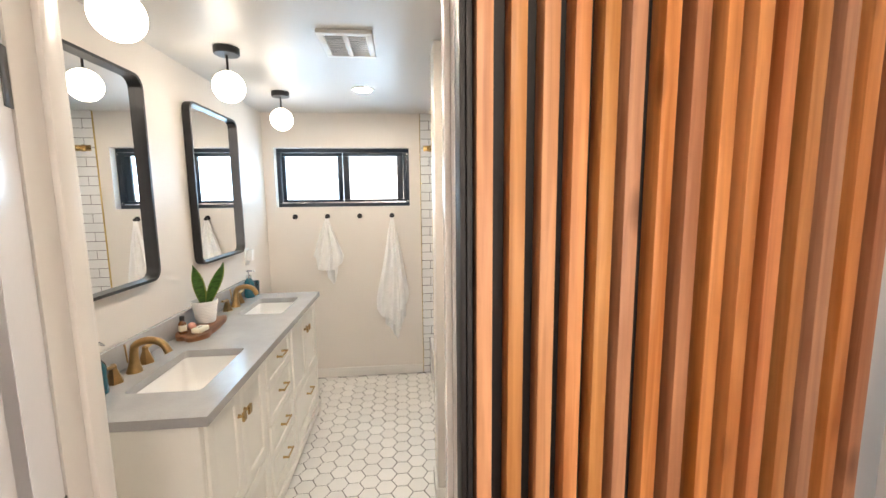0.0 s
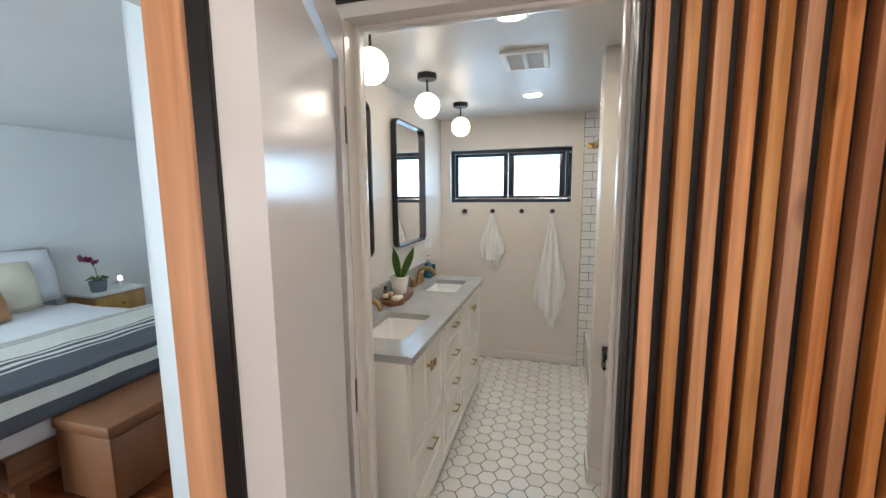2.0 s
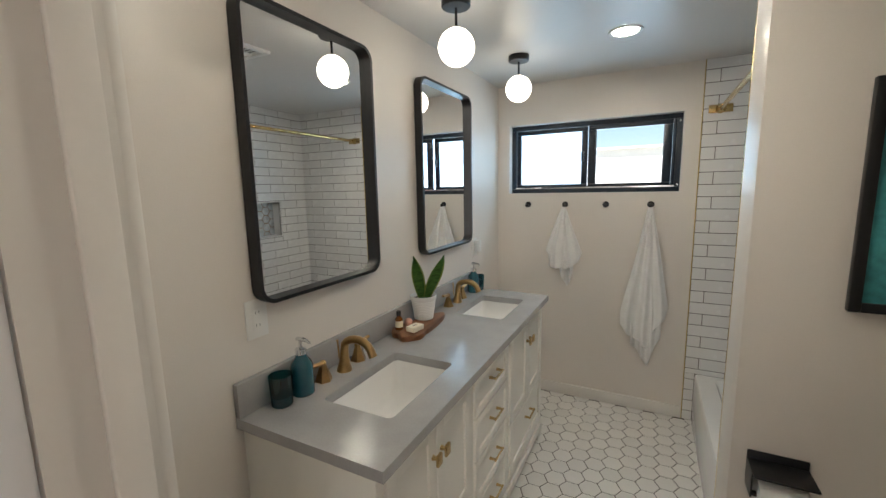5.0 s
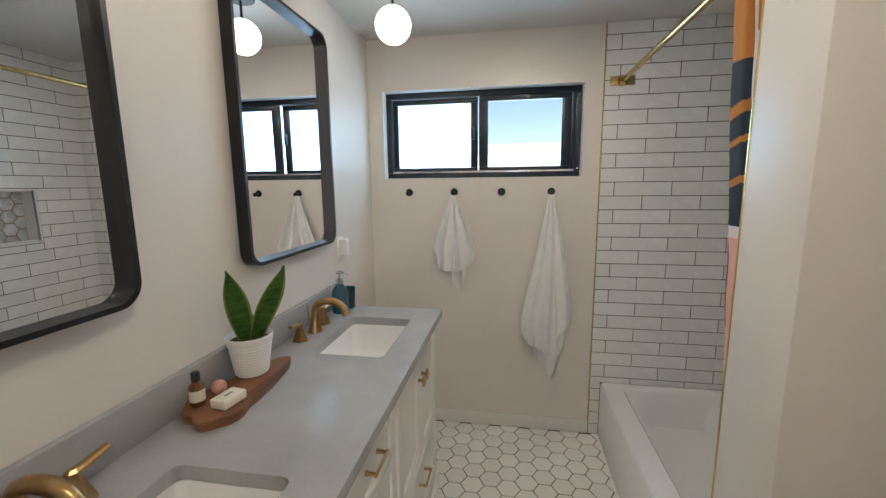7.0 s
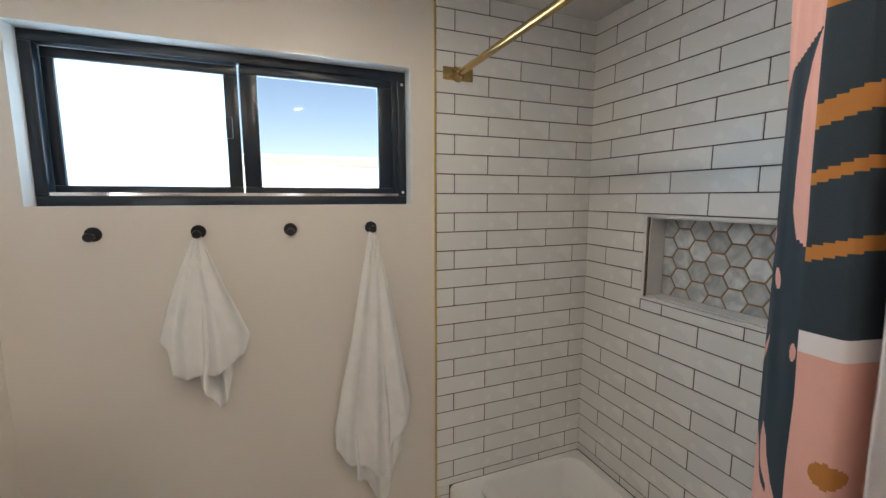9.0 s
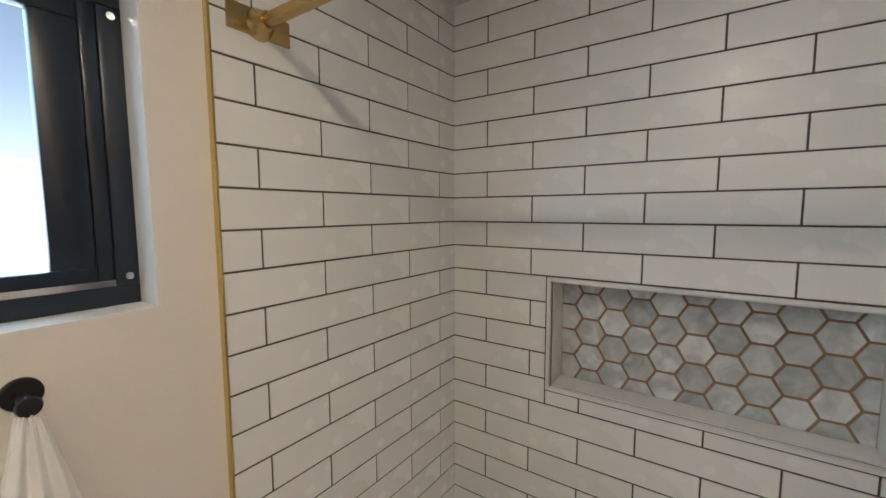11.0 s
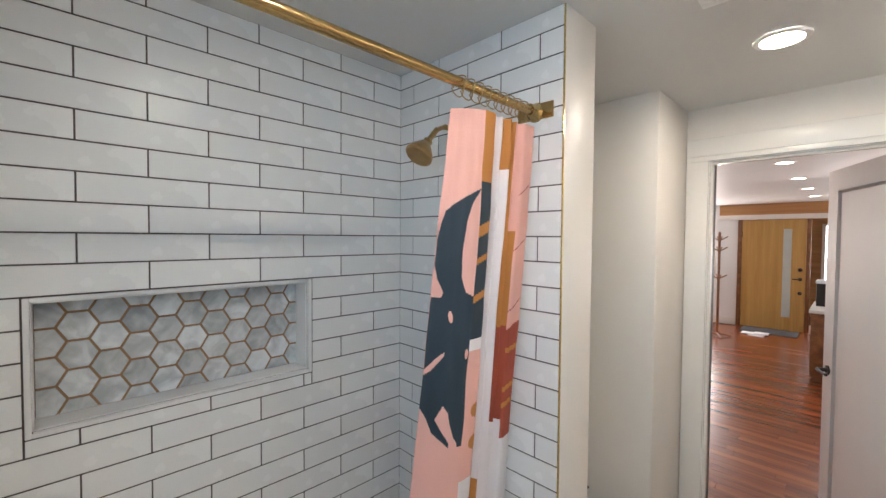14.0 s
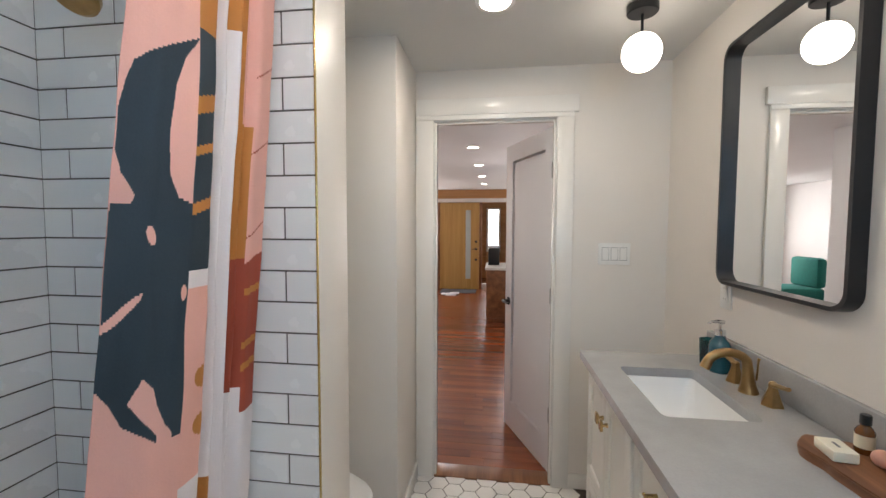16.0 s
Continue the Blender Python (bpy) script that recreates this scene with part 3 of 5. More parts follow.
SW, SP = 0.0262, 0.0515
full, short = slat_mesh(SW, 0.041, CEIL - 0.004), slat_mesh(SW, 0.041, CEIL - DH - 0.055)
centres = [1.286, 1.339, 1.391, 1.441, 1.488, 1.532, 1.588, 1.639, 1.693, 1.747, 1.797, 1.851, 1.902, 1.953, 2.003]
for x in centres:
    s = new("slat", full)
    s.parent = slat_wall
    s.location = (x, DO - 0.0185, 0.002)
x = X1 + 0.010
while x > 0.36:
    s = new("slat", short)
    s.parent = slat_wall
    s.location = (x, DO - 0.0185, DH + 0.053)
    x -= SP


# bathroom door ------------------------------------------------------------
def bathroom_door():
    d = thing("door_1", (0, 0, 0), "open bathroom door, white inside and fir-slatted outside", "door", kind="structure")
    W, H = 0.672, DH - 0.012
    bm = bmesh.new()
    st = 0.105
    for b in ((0.003, st, -0.04, 0, 0.008, H), (W - st, W, -0.04, 0, 0.008, H), (st, W - st, -0.04, 0, 0.008, 0.2), (st, W - st, -0.04, 0, H - 0.115, H)):
        box(bm, *b)
    part("leaf", bm, door_paint, d, "white painted shaker door face")
    bm = bmesh.new()
    box(bm, st + 0.008, W - st - 0.008, -0.032, -0.011, 0.208, H - 0.123)
    part("panel", bm, door_paint, d, "recessed white panel")
    # sloped sticking round the panel
    bm = bmesh.new()
    a = [(st, 0.2), (W - st, 0.2), (W - st, H - 0.115), (st, H - 0.115)]
    i2 = [(st + 0.014, 0.214), (W - st - 0.014, 0.214), (W - st - 0.014, H - 0.129), (st + 0.014, H - 0.129)]
    vo, vi = [bm.verts.new((p[0], -0.001, p[1])) for p in a], [bm.verts.new((p[0], -0.011, p[1])) for p in i2]
    for k in range(4):
        bm.faces.new((vo[k], vo[(k + 1) % 4], vi[(k + 1) % 4], vi[k]))
    bmesh.ops.solidify(bm, geom=list(bm.faces), thickness=0.004)
    part("moulding", bm, door_paint, d)
    part("backing", boxes((-0.0, W + 0.004, -0.06, -0.0405, 0.008, H)), black_paint, d, "black backing board")
    part("edge_strip", boxes((W + 0.0045, W + 0.0065, -0.058, -0.042, 0.01, H)), black_metal, d)
    n = 13
    for k in range(n):
        xs = W - 0.0175 - k * (W - 0.03) / (n - 0.4)
        s = boxes((xs - SW / 2, xs + SW / 2, -0.102, -0.0605, 0.008, H), bevel=0.0018)
        part("slat", s, fir, d, "orange fir slat")
    for z in (1.785, 1.06, 0.355):
        h = part("hinge", boxes((-0.002, 0.026, -0.036, 0.0025, z - 0.045, z + 0.045), bevel=0.001), black_metal, d, "black butt hinge")
        part("knuckle", lathe([(0.006, z - 0.045), (0.006, z + 0.045)], (-0.006, -0.044, 0), 10), black_metal, h)
    lv = part("handle", lathe([(0.026, 0.0), (0.026, 0.006), (0.011, 0.008), (0.011, 0.045), (0.008, 0.05)], (W - 0.06, 0.0, 0.93), 20, "y"), black_metal, d, "black lever handle")
    part("lever", tube([(W - 0.06, 0.046, 0.93), (W - 0.10, 0.05, 0.93), (W - 0.175, 0.05, 0.93)], [0.010, 0.008, 0.007], 10), black_metal, lv)
    part("latch_plate", boxes((W, W + 0.0015, -0.032, -0.008, 0.9, 0.96)), black_metal, d)
    d.matrix_world = pose(X0 - 0.004, DO - 0.004, 0, 0, 0, -68)


bathroom_door()

# bedroom doorway trim and switch
bj = thing("door_frame", (0.26, BD1, 0), "white bedroom door jamb with a black strike plate", "door frame", kind="structure")
part("jamb", boxes((0.19, 0.33, BD1 - 0.02, BD1 - 0.0005, 0, 2.03), bevel=0.002), trim_paint, bj)
part("jamb", boxes((0.19, 0.33, BD0 + 0.0005, BD0 + 0.02, 0, 2.03), bevel=0.002), trim_paint, bj)
part("head_jamb", boxes((0.19, 0.33, BD0 + 0.001, BD1 - 0.001, 2.03, 2.049), bevel=0.002), trim_paint, bj)
part("strike_plate", boxes((0.245, 0.275, BD1 - 0.0225, BD1 - 0.02, 0.86, 0.93), bevel=0.001), black_metal, bj, "black strike plate")


def switch_plate(at, gangs, axis, label):
    """A decorator plate on a wall; axis is the way that the wall faces."""
    t = thing("light_switch", at, label, "switch")
    w = 0.046 * gangs + 0.026
    bm = boxes((-w / 2, w / 2, -0.006, 0, -0.058, 0.058), bevel=0.002)
    part_local("plate", bm, plastic_white, t)
    for k in range(gangs):
        c = (k - (gangs - 1) / 2) * 0.046
        part_local("rocker", boxes((c - 0.0165, c + 0.0165, -0.009, -0.0061, -0.033, 0.033), bevel=0.0015), plastic_white, t)
        part_local("seam", boxes((c - 0.018, c + 0.018, -0.0066, -0.0058, -0.035, 0.035)), plastic_grey, t)
    t.rotation_euler = (0, 0, radians({"-y": 0, "+x": 90, "+y": 180, "-x": -90}[axis]))
    return t


def part_local(name, bm, mat, parent, label=""):
    ob = new(name, finish(name, bm, mat))
    ob.parent = parent
    return tagged(ob, label)


switch_plate((0.267, DY, 1.317), 3, "+y", "white three-gang rocker switch on the wall")
switch_plate((0.01, DO - 0.012, 1.328), 1, "-y", "white single rocker switch on the bedroom wall")


# vanity -------------------------------------------------------------------
VY0, VY1, VX = 0.42, 2.118, 0.490


def fill_with_holes(outer, holes, z0, z1):
    """A slab with openings through it."""
    bm = bmesh.new()
    edges = []
    for loop in [outer] + holes:
        vs = [bm.verts.new((p[0], p[1], z1)) for p in loop]
        edges += [bm.edges.new((vs[i], vs[(i + 1) % len(vs)])) for i in range(len(vs))]
    bmesh.ops.triangle_fill(bm, edges=edges, use_beauty=True)
    r = bmesh.ops.extrude_face_region(bm, geom=list(bm.faces))
    for v in [g for g in r["geom"] if isinstance(g, bmesh.types.BMVert)]:
        v.co.z = z0
    bmesh.ops.recalc_face_normals(bm, faces=bm.faces)
    return bm


def shaker(x, y0, y1, z0, z1, rail=0.05):
    """A framed front that faces +x, its panel set back."""
    bm = boxes((x, x + 0.018, y0, y0 + rail, z0, z1), (x, x + 0.018, y1 - rail, y1, z0, z1), (x, x + 0.018, y0 + rail, y1 - rail, z0, z0 + rail), (x, x + 0.018, y0 + rail, y1 - rail, z1 - rail, z1), bevel=0.0015)
    box(bm, x, x + 0.010, y0 + rail, y1 - rail, z0 + rail, z1 - rail)
    return bm


def bar_pull(y, z, x, length, parent):
    h = part("handle", tube([(x + 0.028, y - length / 2, z), (x + 0.028, y, z), (x + 0.028, y + length / 2, z)], 0.0045, 10), brass, parent, "brass bar pull")
    for s in (-1, 1):
        part("post", tube([(x, y + s * (length / 2 - 0.008), z), (x + 0.03, y + s * (length / 2 - 0.008), z)], [0.007, 0.0045], 10), brass, h)


def square_knob(y, z, x, parent):
    h = part("knob", boxes((x + 0.018, x + 0.028, y - 0.015, y + 0.015, z - 0.019, z + 0.019), bevel=0.003), brass, parent, "brass square knob")
    part("stem", lathe([(0.009, 0), (0.006, 0.01), (0.006, 0.02)], (x, y, z), 12, "x"), brass, h)


def vanity():
    v = thing("vanity_cabinet", (0.25, 1.27, 0), "cream painted double vanity cabinet with brass pulls", "vanity")
    Z0, Z1 = 0.105, CT - 0.034
    part("side_panel", boxes((0.002, VX, VY0, VY0 + 0.02, 0.0, Z1), bevel=0.002), cabinet_paint, v)
    part("side_panel", boxes((0.002, VX, VY1 - 0.02, VY1, 0.0, Z1), bevel=0.002), cabinet_paint, v)
    part("back_panel", boxes((0.002, 0.012, VY0 + 0.02, VY1 - 0.02, 0.1, Z1)), cabinet_paint, v)
    part("bottom_panel", boxes((0.012, VX - 0.02, VY0 + 0.02, VY1 - 0.02, 0.1, 0.115)), cabinet_paint, v)
    sec = [VY0, 1.01, 1.45, VY1]
    bm = boxes((VX - 0.02, VX, VY0 + 0.02, VY1 - 0.02, Z1 - 0.025, Z1), (VX - 0.02, VX, VY0 + 0.02, VY1 - 0.02, Z0 - 0.01, Z0 + 0.03))
    for y in sec[1:3]:
        box(bm, VX - 0.02, VX, y - 0.022, y + 0.022, Z0 + 0.03, Z1 - 0.025)
    for y in (VY0 + 0.02, VY1 - 0.042):
        box(bm, VX - 0.02, VX, y, y + 0.022, Z0 + 0.03, Z1 - 0.025)
    part("face_frame", bm, cabinet_paint, v)
    part("plinth", boxes((VX - 0.01, VX + 0.012, VY0 - 0.004, VY1 + 0.004, 0.045, Z0 - 0.008), bevel=0.004), cabinet_paint, v)
    for y in (VY0 - 0.004, VY1 - 0.08):
        part("foot", boxes((VX - 0.07, VX + 0.012, y, y + 0.084, 0.0, 0.0445), bevel=0.004), cabinet_paint, v)
    for k, (a, b) in enumerate(((VY0 + 0.03, sec[1] - 0.02), (sec[2] + 0.02, VY1 - 0.03))):
        m = (a + b) / 2
        for j, (p, q) in enumerate(((a, m - 0.0015), (m + 0.0015, b))):
            d = part("door", shaker(VX - 0.008, p, q, 0.425, Z1 - 0.018), cabinet_paint, v)
            square_knob(m + (0.028 if j else -0.028), 0.765, VX + 0.010, d)
        w = part("drawer_front", shaker(VX - 0.008, a, b, 0.145, 0.418), cabinet_paint, v)
        bar_pull(m, 0.335, VX + 0.010, 0.11, w)
    zs = [0.145, 0.325, 0.515, 0.70, Z1 - 0.018]
    for z0, z1 in zip(zs, zs[1:]):
        w = part("drawer_front", shaker(VX - 0.008, sec[1] + 0.024, sec[2] - 0.024, z0 + 0.002, z1 - 0.004, 0.034), cabinet_paint, v)
        bar_pull((sec[1] + sec[2]) / 2, (z0 + z1) / 2 + 0.02, VX + 0.010, 0.1, w)


vanity()
SINKS = ((0.157, 0.420, 0.592, 1.008), (0.157, 0.420, 1.578, 1.975))
slab = fill_with_holes([(0.0, 0.40), (0.528, 0.40), (0.528, 2.135), (0.0, 2.135)], [round_rect(s[0], s[1], s[2], s[3], 0.02, 4) for s in SINKS], CT - 0.033, CT)
bmesh.ops.translate(slab, verts=slab.verts, vec=(0.001, 0, 0))
counter = solid("countertop", slab, quartz, "grey honed quartz counter with two sink openings", "countertop", kind="object")
solid("backsplash", boxes((0.001, 0.021, 0.40, 2.135, CT + 0.0005, CT + 0.106), bevel=0.002), quartz, "low grey quartz backsplash behind the counter", "backsplash", kind="object")


def sink(x0, x1, y0, y1):
    s = thing("sink", ((x0 + x1) / 2, (y0 + y1) / 2, CT - 0.17), "white rectangular undermount sink", "sink", "sinks in the counter")
    bm = bmesh.new()
    rings = []
    for inset, z, dr in ((-0.012, CT - 0.0335, 0.02), (0.0, CT - 0.0345, 0.022), (0.006, CT - 0.06, 0.03), (0.02, CT - 0.125, 0.04), (0.05, CT - 0.158, 0.05), (0.10, CT - 0.166, 0.03)):
        rings.append([bm.verts.new((p[0], p[1], z)) for p in round_rect(x0 + inset * 0.8, x1 - inset * 0.8, y0 + inset * 1.3, y1 - inset * 1.3, dr, 5)])
    for a, b in zip(rings, rings[1:]):
        n = len(a)
        for i in range(n):
            bm.faces.new((a[i], a[(i + 1) % n], b[(i + 1) % n], b[i]))
    bm.faces.new(rings[-1])
    bmesh.ops.recalc_face_normals(bm, faces=bm.faces)
    bmesh.ops.reverse_faces(bm, faces=bm.faces)
    bmesh.ops.solidify(bm, geom=list(bm.faces), thickness=-0.008)
    part("bowl", bm, porcelain, s)
    part("drain", lathe([(0.0, CT - 0.163), (0.012, CT - 0.1625), (0.016, CT - 0.1595), (0.021, CT - 0.1595), (0.023, CT - 0.164)], ((x0 + x1) / 2 - 0.01, (y0 + y1) / 2, 0), 22), bronze, s, "bronze drain")


for s in SINKS:
    sink(*s)


def faucet(y):
    f = thing("faucet", (0.085, y, CT), "brushed bronze widespread faucet with two levers", "faucet", "faucets on the counter")
    pts, rad = [(0.078, y, CT)], [0.029]
    for a, r in ((0.012, 0.0255), (0.03, 0.0205), (0.055, 0.0168), (0.080, 0.0152)):
        pts.append((0.078 + a * 0.06, y, CT + a))
        rad.append(r)
    for k in range(1, 9):
        t = radians(172 - k * 19)
        pts.append((0.143 + 0.062 * math.cos(t), y, CT + 0.086 + 0.042 * math.sin(t)))
        rad.append(0.0148 - 0.00005 * k)
    pts.append((0.213, y, CT + 0.074))
    rad.append(0.0155)
    part("spout", tube(pts, rad, 16), bronze, f)
    part("lift_rod", tube([(0.056, y, CT + 0.04), (0.052, y, CT + 0.105), (0.050, y, CT + 0.112)], [0.003, 0.003, 0.005], 8), bronze, f)
    for s in (-1, 1):
        yy = y + s * 0.095
        h = part("handle", lathe([(0.031, 0), (0.030, 0.006), (0.020, 0.032), (0.0125, 0.054), (0.013, 0.066), (0.007, 0.072)], (0.066, yy, CT), 6), bronze, f)
        part("lever", tube([(0.066, yy, CT + 0.062), (0.066, yy + s * 0.028, CT + 0.066), (0.068, yy + s * 0.066, CT + 0.074)], [0.0085, 0.008, 0.006], 10, 1.4), bronze, h)


faucet(0.790)
faucet(1.778)


# mirrors ------------------------------------------------------------------
def mirror(y0, y1, z0, z1):
    m = thing("mirror", (0.0, (y0 + y1) / 2, z0), "black metal framed mirror with rounded corners on the wall", "mirror", "mirrors over the vanity")
    o, i = round_rect(y0, y1, z0, z1, 0.055), round_rect(y0 + 0.012, y1 - 0.012, z0 + 0.012, z1 - 0.012, 0.045)
    bm = bmesh.new()
    n = len(o)
    lo, hi, hin, lin = ([bm.verts.new((x, p[0], p[1])) for p in lp] for x, lp in ((0.002, o), (0.042, o), (0.042, i), (0.012, i)))
    for a, b in ((lo, hi), (hi, hin), (hin, lin)):
        for k in range(n):
            bm.faces.new((a[k], a[(k + 1) % n], b[(k + 1) % n], b[k]))
    bmesh.ops.recalc_face_normals(bm, faces=bm.faces)
    part("frame", bm, black_metal, m, "black metal frame")
    bm = bmesh.new()
    f = bm.faces.new([bm.verts.new((0.014, p[0], p[1])) for p in round_rect(y0 + 0.010, y1 - 0.010, z0 + 0.010, z1 - 0.010, 0.046)])
    r = bmesh.ops.extrude_face_region(bm, geom=[f])
    for v in [g for g in r["geom"] if isinstance(g, bmesh.types.BMVert)]:
        v.co.x = 0.003
    bmesh.ops.recalc_face_normals(bm, faces=bm.faces)
    part("glass", bm, mirror_silver, m, "mirror glass")


mirror(0.492, 1.092, 1.245, 2.14)
mirror(1.475, 2.10, 1.243, 2.135)


# lamps --------------------------------------------------------------------
def globe_lamp(x, y):
    g = thing("ceiling_lamp", (x, y, CEIL), "lit white glass globe on a short black ceiling stem", "lamp", "globe lamps over the vanity")
    part("canopy", lathe([(0.058, -0.0005), (0.058, -0.028), (0.054, -0.032), (0.008, -0.034)], (x, y, CEIL), 32), black_metal, g)
    part("stem", lathe([(0.0055, -0.03), (0.0055, -0.112)], (x, y, CEIL), 12), black_metal, g)
    part("collar", lathe([(0.008, -0.100), (0.022, -0.108), (0.030, -0.116)], (x, y, CEIL), 20), black_metal, g)
    prof = [(0.073 * math.sin(radians(a)), -0.180 + 0.073 * math.cos(radians(a))) for a in range(4, 180, 8)]
    part("globe", lathe(prof, (x, y, CEIL), 36), globe_glow, g, "glowing white glass globe")


for lx, ly in ((0.338, 0.486), (0.336, 1.258), (0.352, 2.06)):
    globe_lamp(lx, ly)


def downlight(x, y, z, glow, group):
    d = thing("recessed_light", (x, y, z), "lit round recessed ceiling light with a white trim", "ceiling light", group)
    part("trim_ring", lathe([(0.078, -0.0005), (0.076, -0.006), (0.060, -0.007), (0.057, -0.002)], (x, y, z), 36, cap=False), plastic_white, d)
    part("lens", lathe([(0.058, -0.0008), (0.057, -0.0035), (0.02, -0.0045)], (x, y, z), 32), glow, d, "glowing lens")


downlight(0.91, 1.96, CEIL, downlight_glow, "bathroom recessed lights")
downlight(0.906, 0.59, CEIL, downlight_glow, "bathroom recessed lights")
# Added fifth light, hidden above the door head, to brighten the slatted wall.
downlight(1.33, -1.1, CEIL + 0.004, hall_fill_glow, "hall recessed lights")
for y in (-2.24, -3.51, -4.75, -6.0):
    downlight(1.16, y, CEIL + 0.004, hall_glow, "hall recessed lights")


def vent(x0, x1, y0, y1):
    v = thing("ceiling_vent", ((x0 + x1) / 2, (y0 + y1) / 2, CEIL), "white exhaust fan grille in the ceiling", "vent")
    z = CEIL
    part("frame", boxes((x0, x1, y0, y0 + 0.03, z - 0.016, z - 0.0005), (x0, x1, y1 - 0.03, y1, z - 0.016, z - 0.0005), (x0, x0 + 0.03, y0 + 0.03, y1 - 0.03, z - 0.016, z - 0.0005),
                         (x1 - 0.03, x1, y0 + 0.03, y1 - 0.03, z - 0.016, z - 0.0005), ((x0 + x1) / 2 - 0.012, (x0 + x1) / 2 + 0.012, y0 + 0.03, y1 - 0.03, z - 0.016, z - 0.0005), bevel=0.003), plastic_white, v)
    part("backing", boxes((x0 + 0.03, x1 - 0.03, y0 + 0.03, y1 - 0.03, z - 0.003, z - 0.0008)), plastic_grey, v)
    for k in range(9):
        y = y0 + 0.045 + k * (y1 - y0 - 0.09) / 8
        part("slat", boxes((x0 + 0.03, (x0 + x1) / 2 - 0.012, y - 0.0025, y + 0.0025, z - 0.011, z - 0.004)), plastic_white, v)
        part("slat", boxes(((x0 + x1) / 2 + 0.012, x1 - 0.03, y - 0.0025, y + 0.0025, z - 0.011, z - 0.004)), plastic_white, v)


vent(0.80, 1.04, 1.0, 1.31)


# bath ---------------------------------------------------------------------
def bathtub():
    b = thing("bathtub", (1.72, 2.0, 0), "white enamel alcove bathtub", "bathtub")
    x0, x1, y0, y1, z = 1.374, TX - 0.002, WF + 0.0125, 2.708, 0.335
    bm = bmesh.new()
    rings = []
    spec = [((x0, x1, y0, y1), 0.004, 0.0), ((x0, x1, y0, y1), 0.012, z - 0.012), ((x0 + 0.008, x1 - 0.004, y0 + 0.004, y1 - 0.004), 0.012, z),
            ((x0 + 0.105, x1 - 0.045, y0 + 0.07, y1 - 0.035), 0.07, z), ((x0 + 0.12, x1 - 0.055, y0 + 0.085, y1 - 0.05), 0.08, z - 0.02),
            ((x0 + 0.145, x1 - 0.085, y0 + 0.13, y1 - 0.10), 0.12, 0.14), ((x0 + 0.18, x1 - 0.12, y0 + 0.2, y1 - 0.19), 0.12, 0.085), ((x0 + 0.25, x1 - 0.2, y0 + 0.3, y1 - 0.3), 0.08, 0.08)]
    for (a, c, d, e), r, h in spec:
        rings.append([bm.verts.new((p[0], p[1], h)) for p in round_rect(a, c, d, e, r, 6)])
    for p, q in zip(rings, rings[1:]):
        n = len(p)
        for i in range(n):
            bm.faces.new((p[i], p[(i + 1) % n], q[(i + 1) % n], q[i]))
    bm.faces.new(rings[-1])
    bmesh.ops.recalc_face_normals(bm, faces=bm.faces)
    part("shell", bm, enamel, b)
    part("drain", lathe([(0.0, 0.083), (0.028, 0.084), (0.032, 0.081)], (1.72, 1.72, 0), 22), chrome, b, "chrome drain")
    part("overflow", lathe([(0.035, 0.0), (0.033, 0.008), (0.0, 0.010)], (1.72, 1.392, 0.24), 22, "y"), bronze, b)


bathtub()
RX, RZ = 1.405, 2.03


def curtain_rod():
    r = thing("curtain_rod", (RX, 2.0, RZ), "brass shower curtain rod with flared end brackets", "curtain rod")
    part("rod", tube([(RX, 1.30, RZ), (RX, 2.0, RZ), (RX, 2.69, RZ)], 0.0125, 18), brass, r)
    for y, s in ((2.709, -1), (WF + 0.012, 1)):
        f = part("bracket", lathe([(0.016, 0.035), (0.018, 0.022), (0.026, 0.008), (0.030, 0.0)] if s > 0 else [(0.030, 0.0), (0.026, -0.008), (0.018, -0.022), (0.016, -0.035)], (RX, y, RZ), 22, "y"), brass, r)
        part("bracket_plate", boxes((RX - 0.062, RX + 0.062, min(y, y + s * 0.006), max(y, y + s * 0.006), RZ - 0.024, RZ + 0.024), bevel=0.0025), brass, f)
    for k in range(10):
        y = 1.325 + k * 0.033
        pts = [(RX + 0.022 * math.cos(2 * math.pi * i / 14), y + 0.006 * math.sin(i), RZ - 0.008 + 0.026 * math.sin(2 * math.pi * i / 14)) for i in range(15)]
        part("ring", tube(pts, 0.0016, 6), bronze, r, "bronze curtain ring")


curtain_rod()


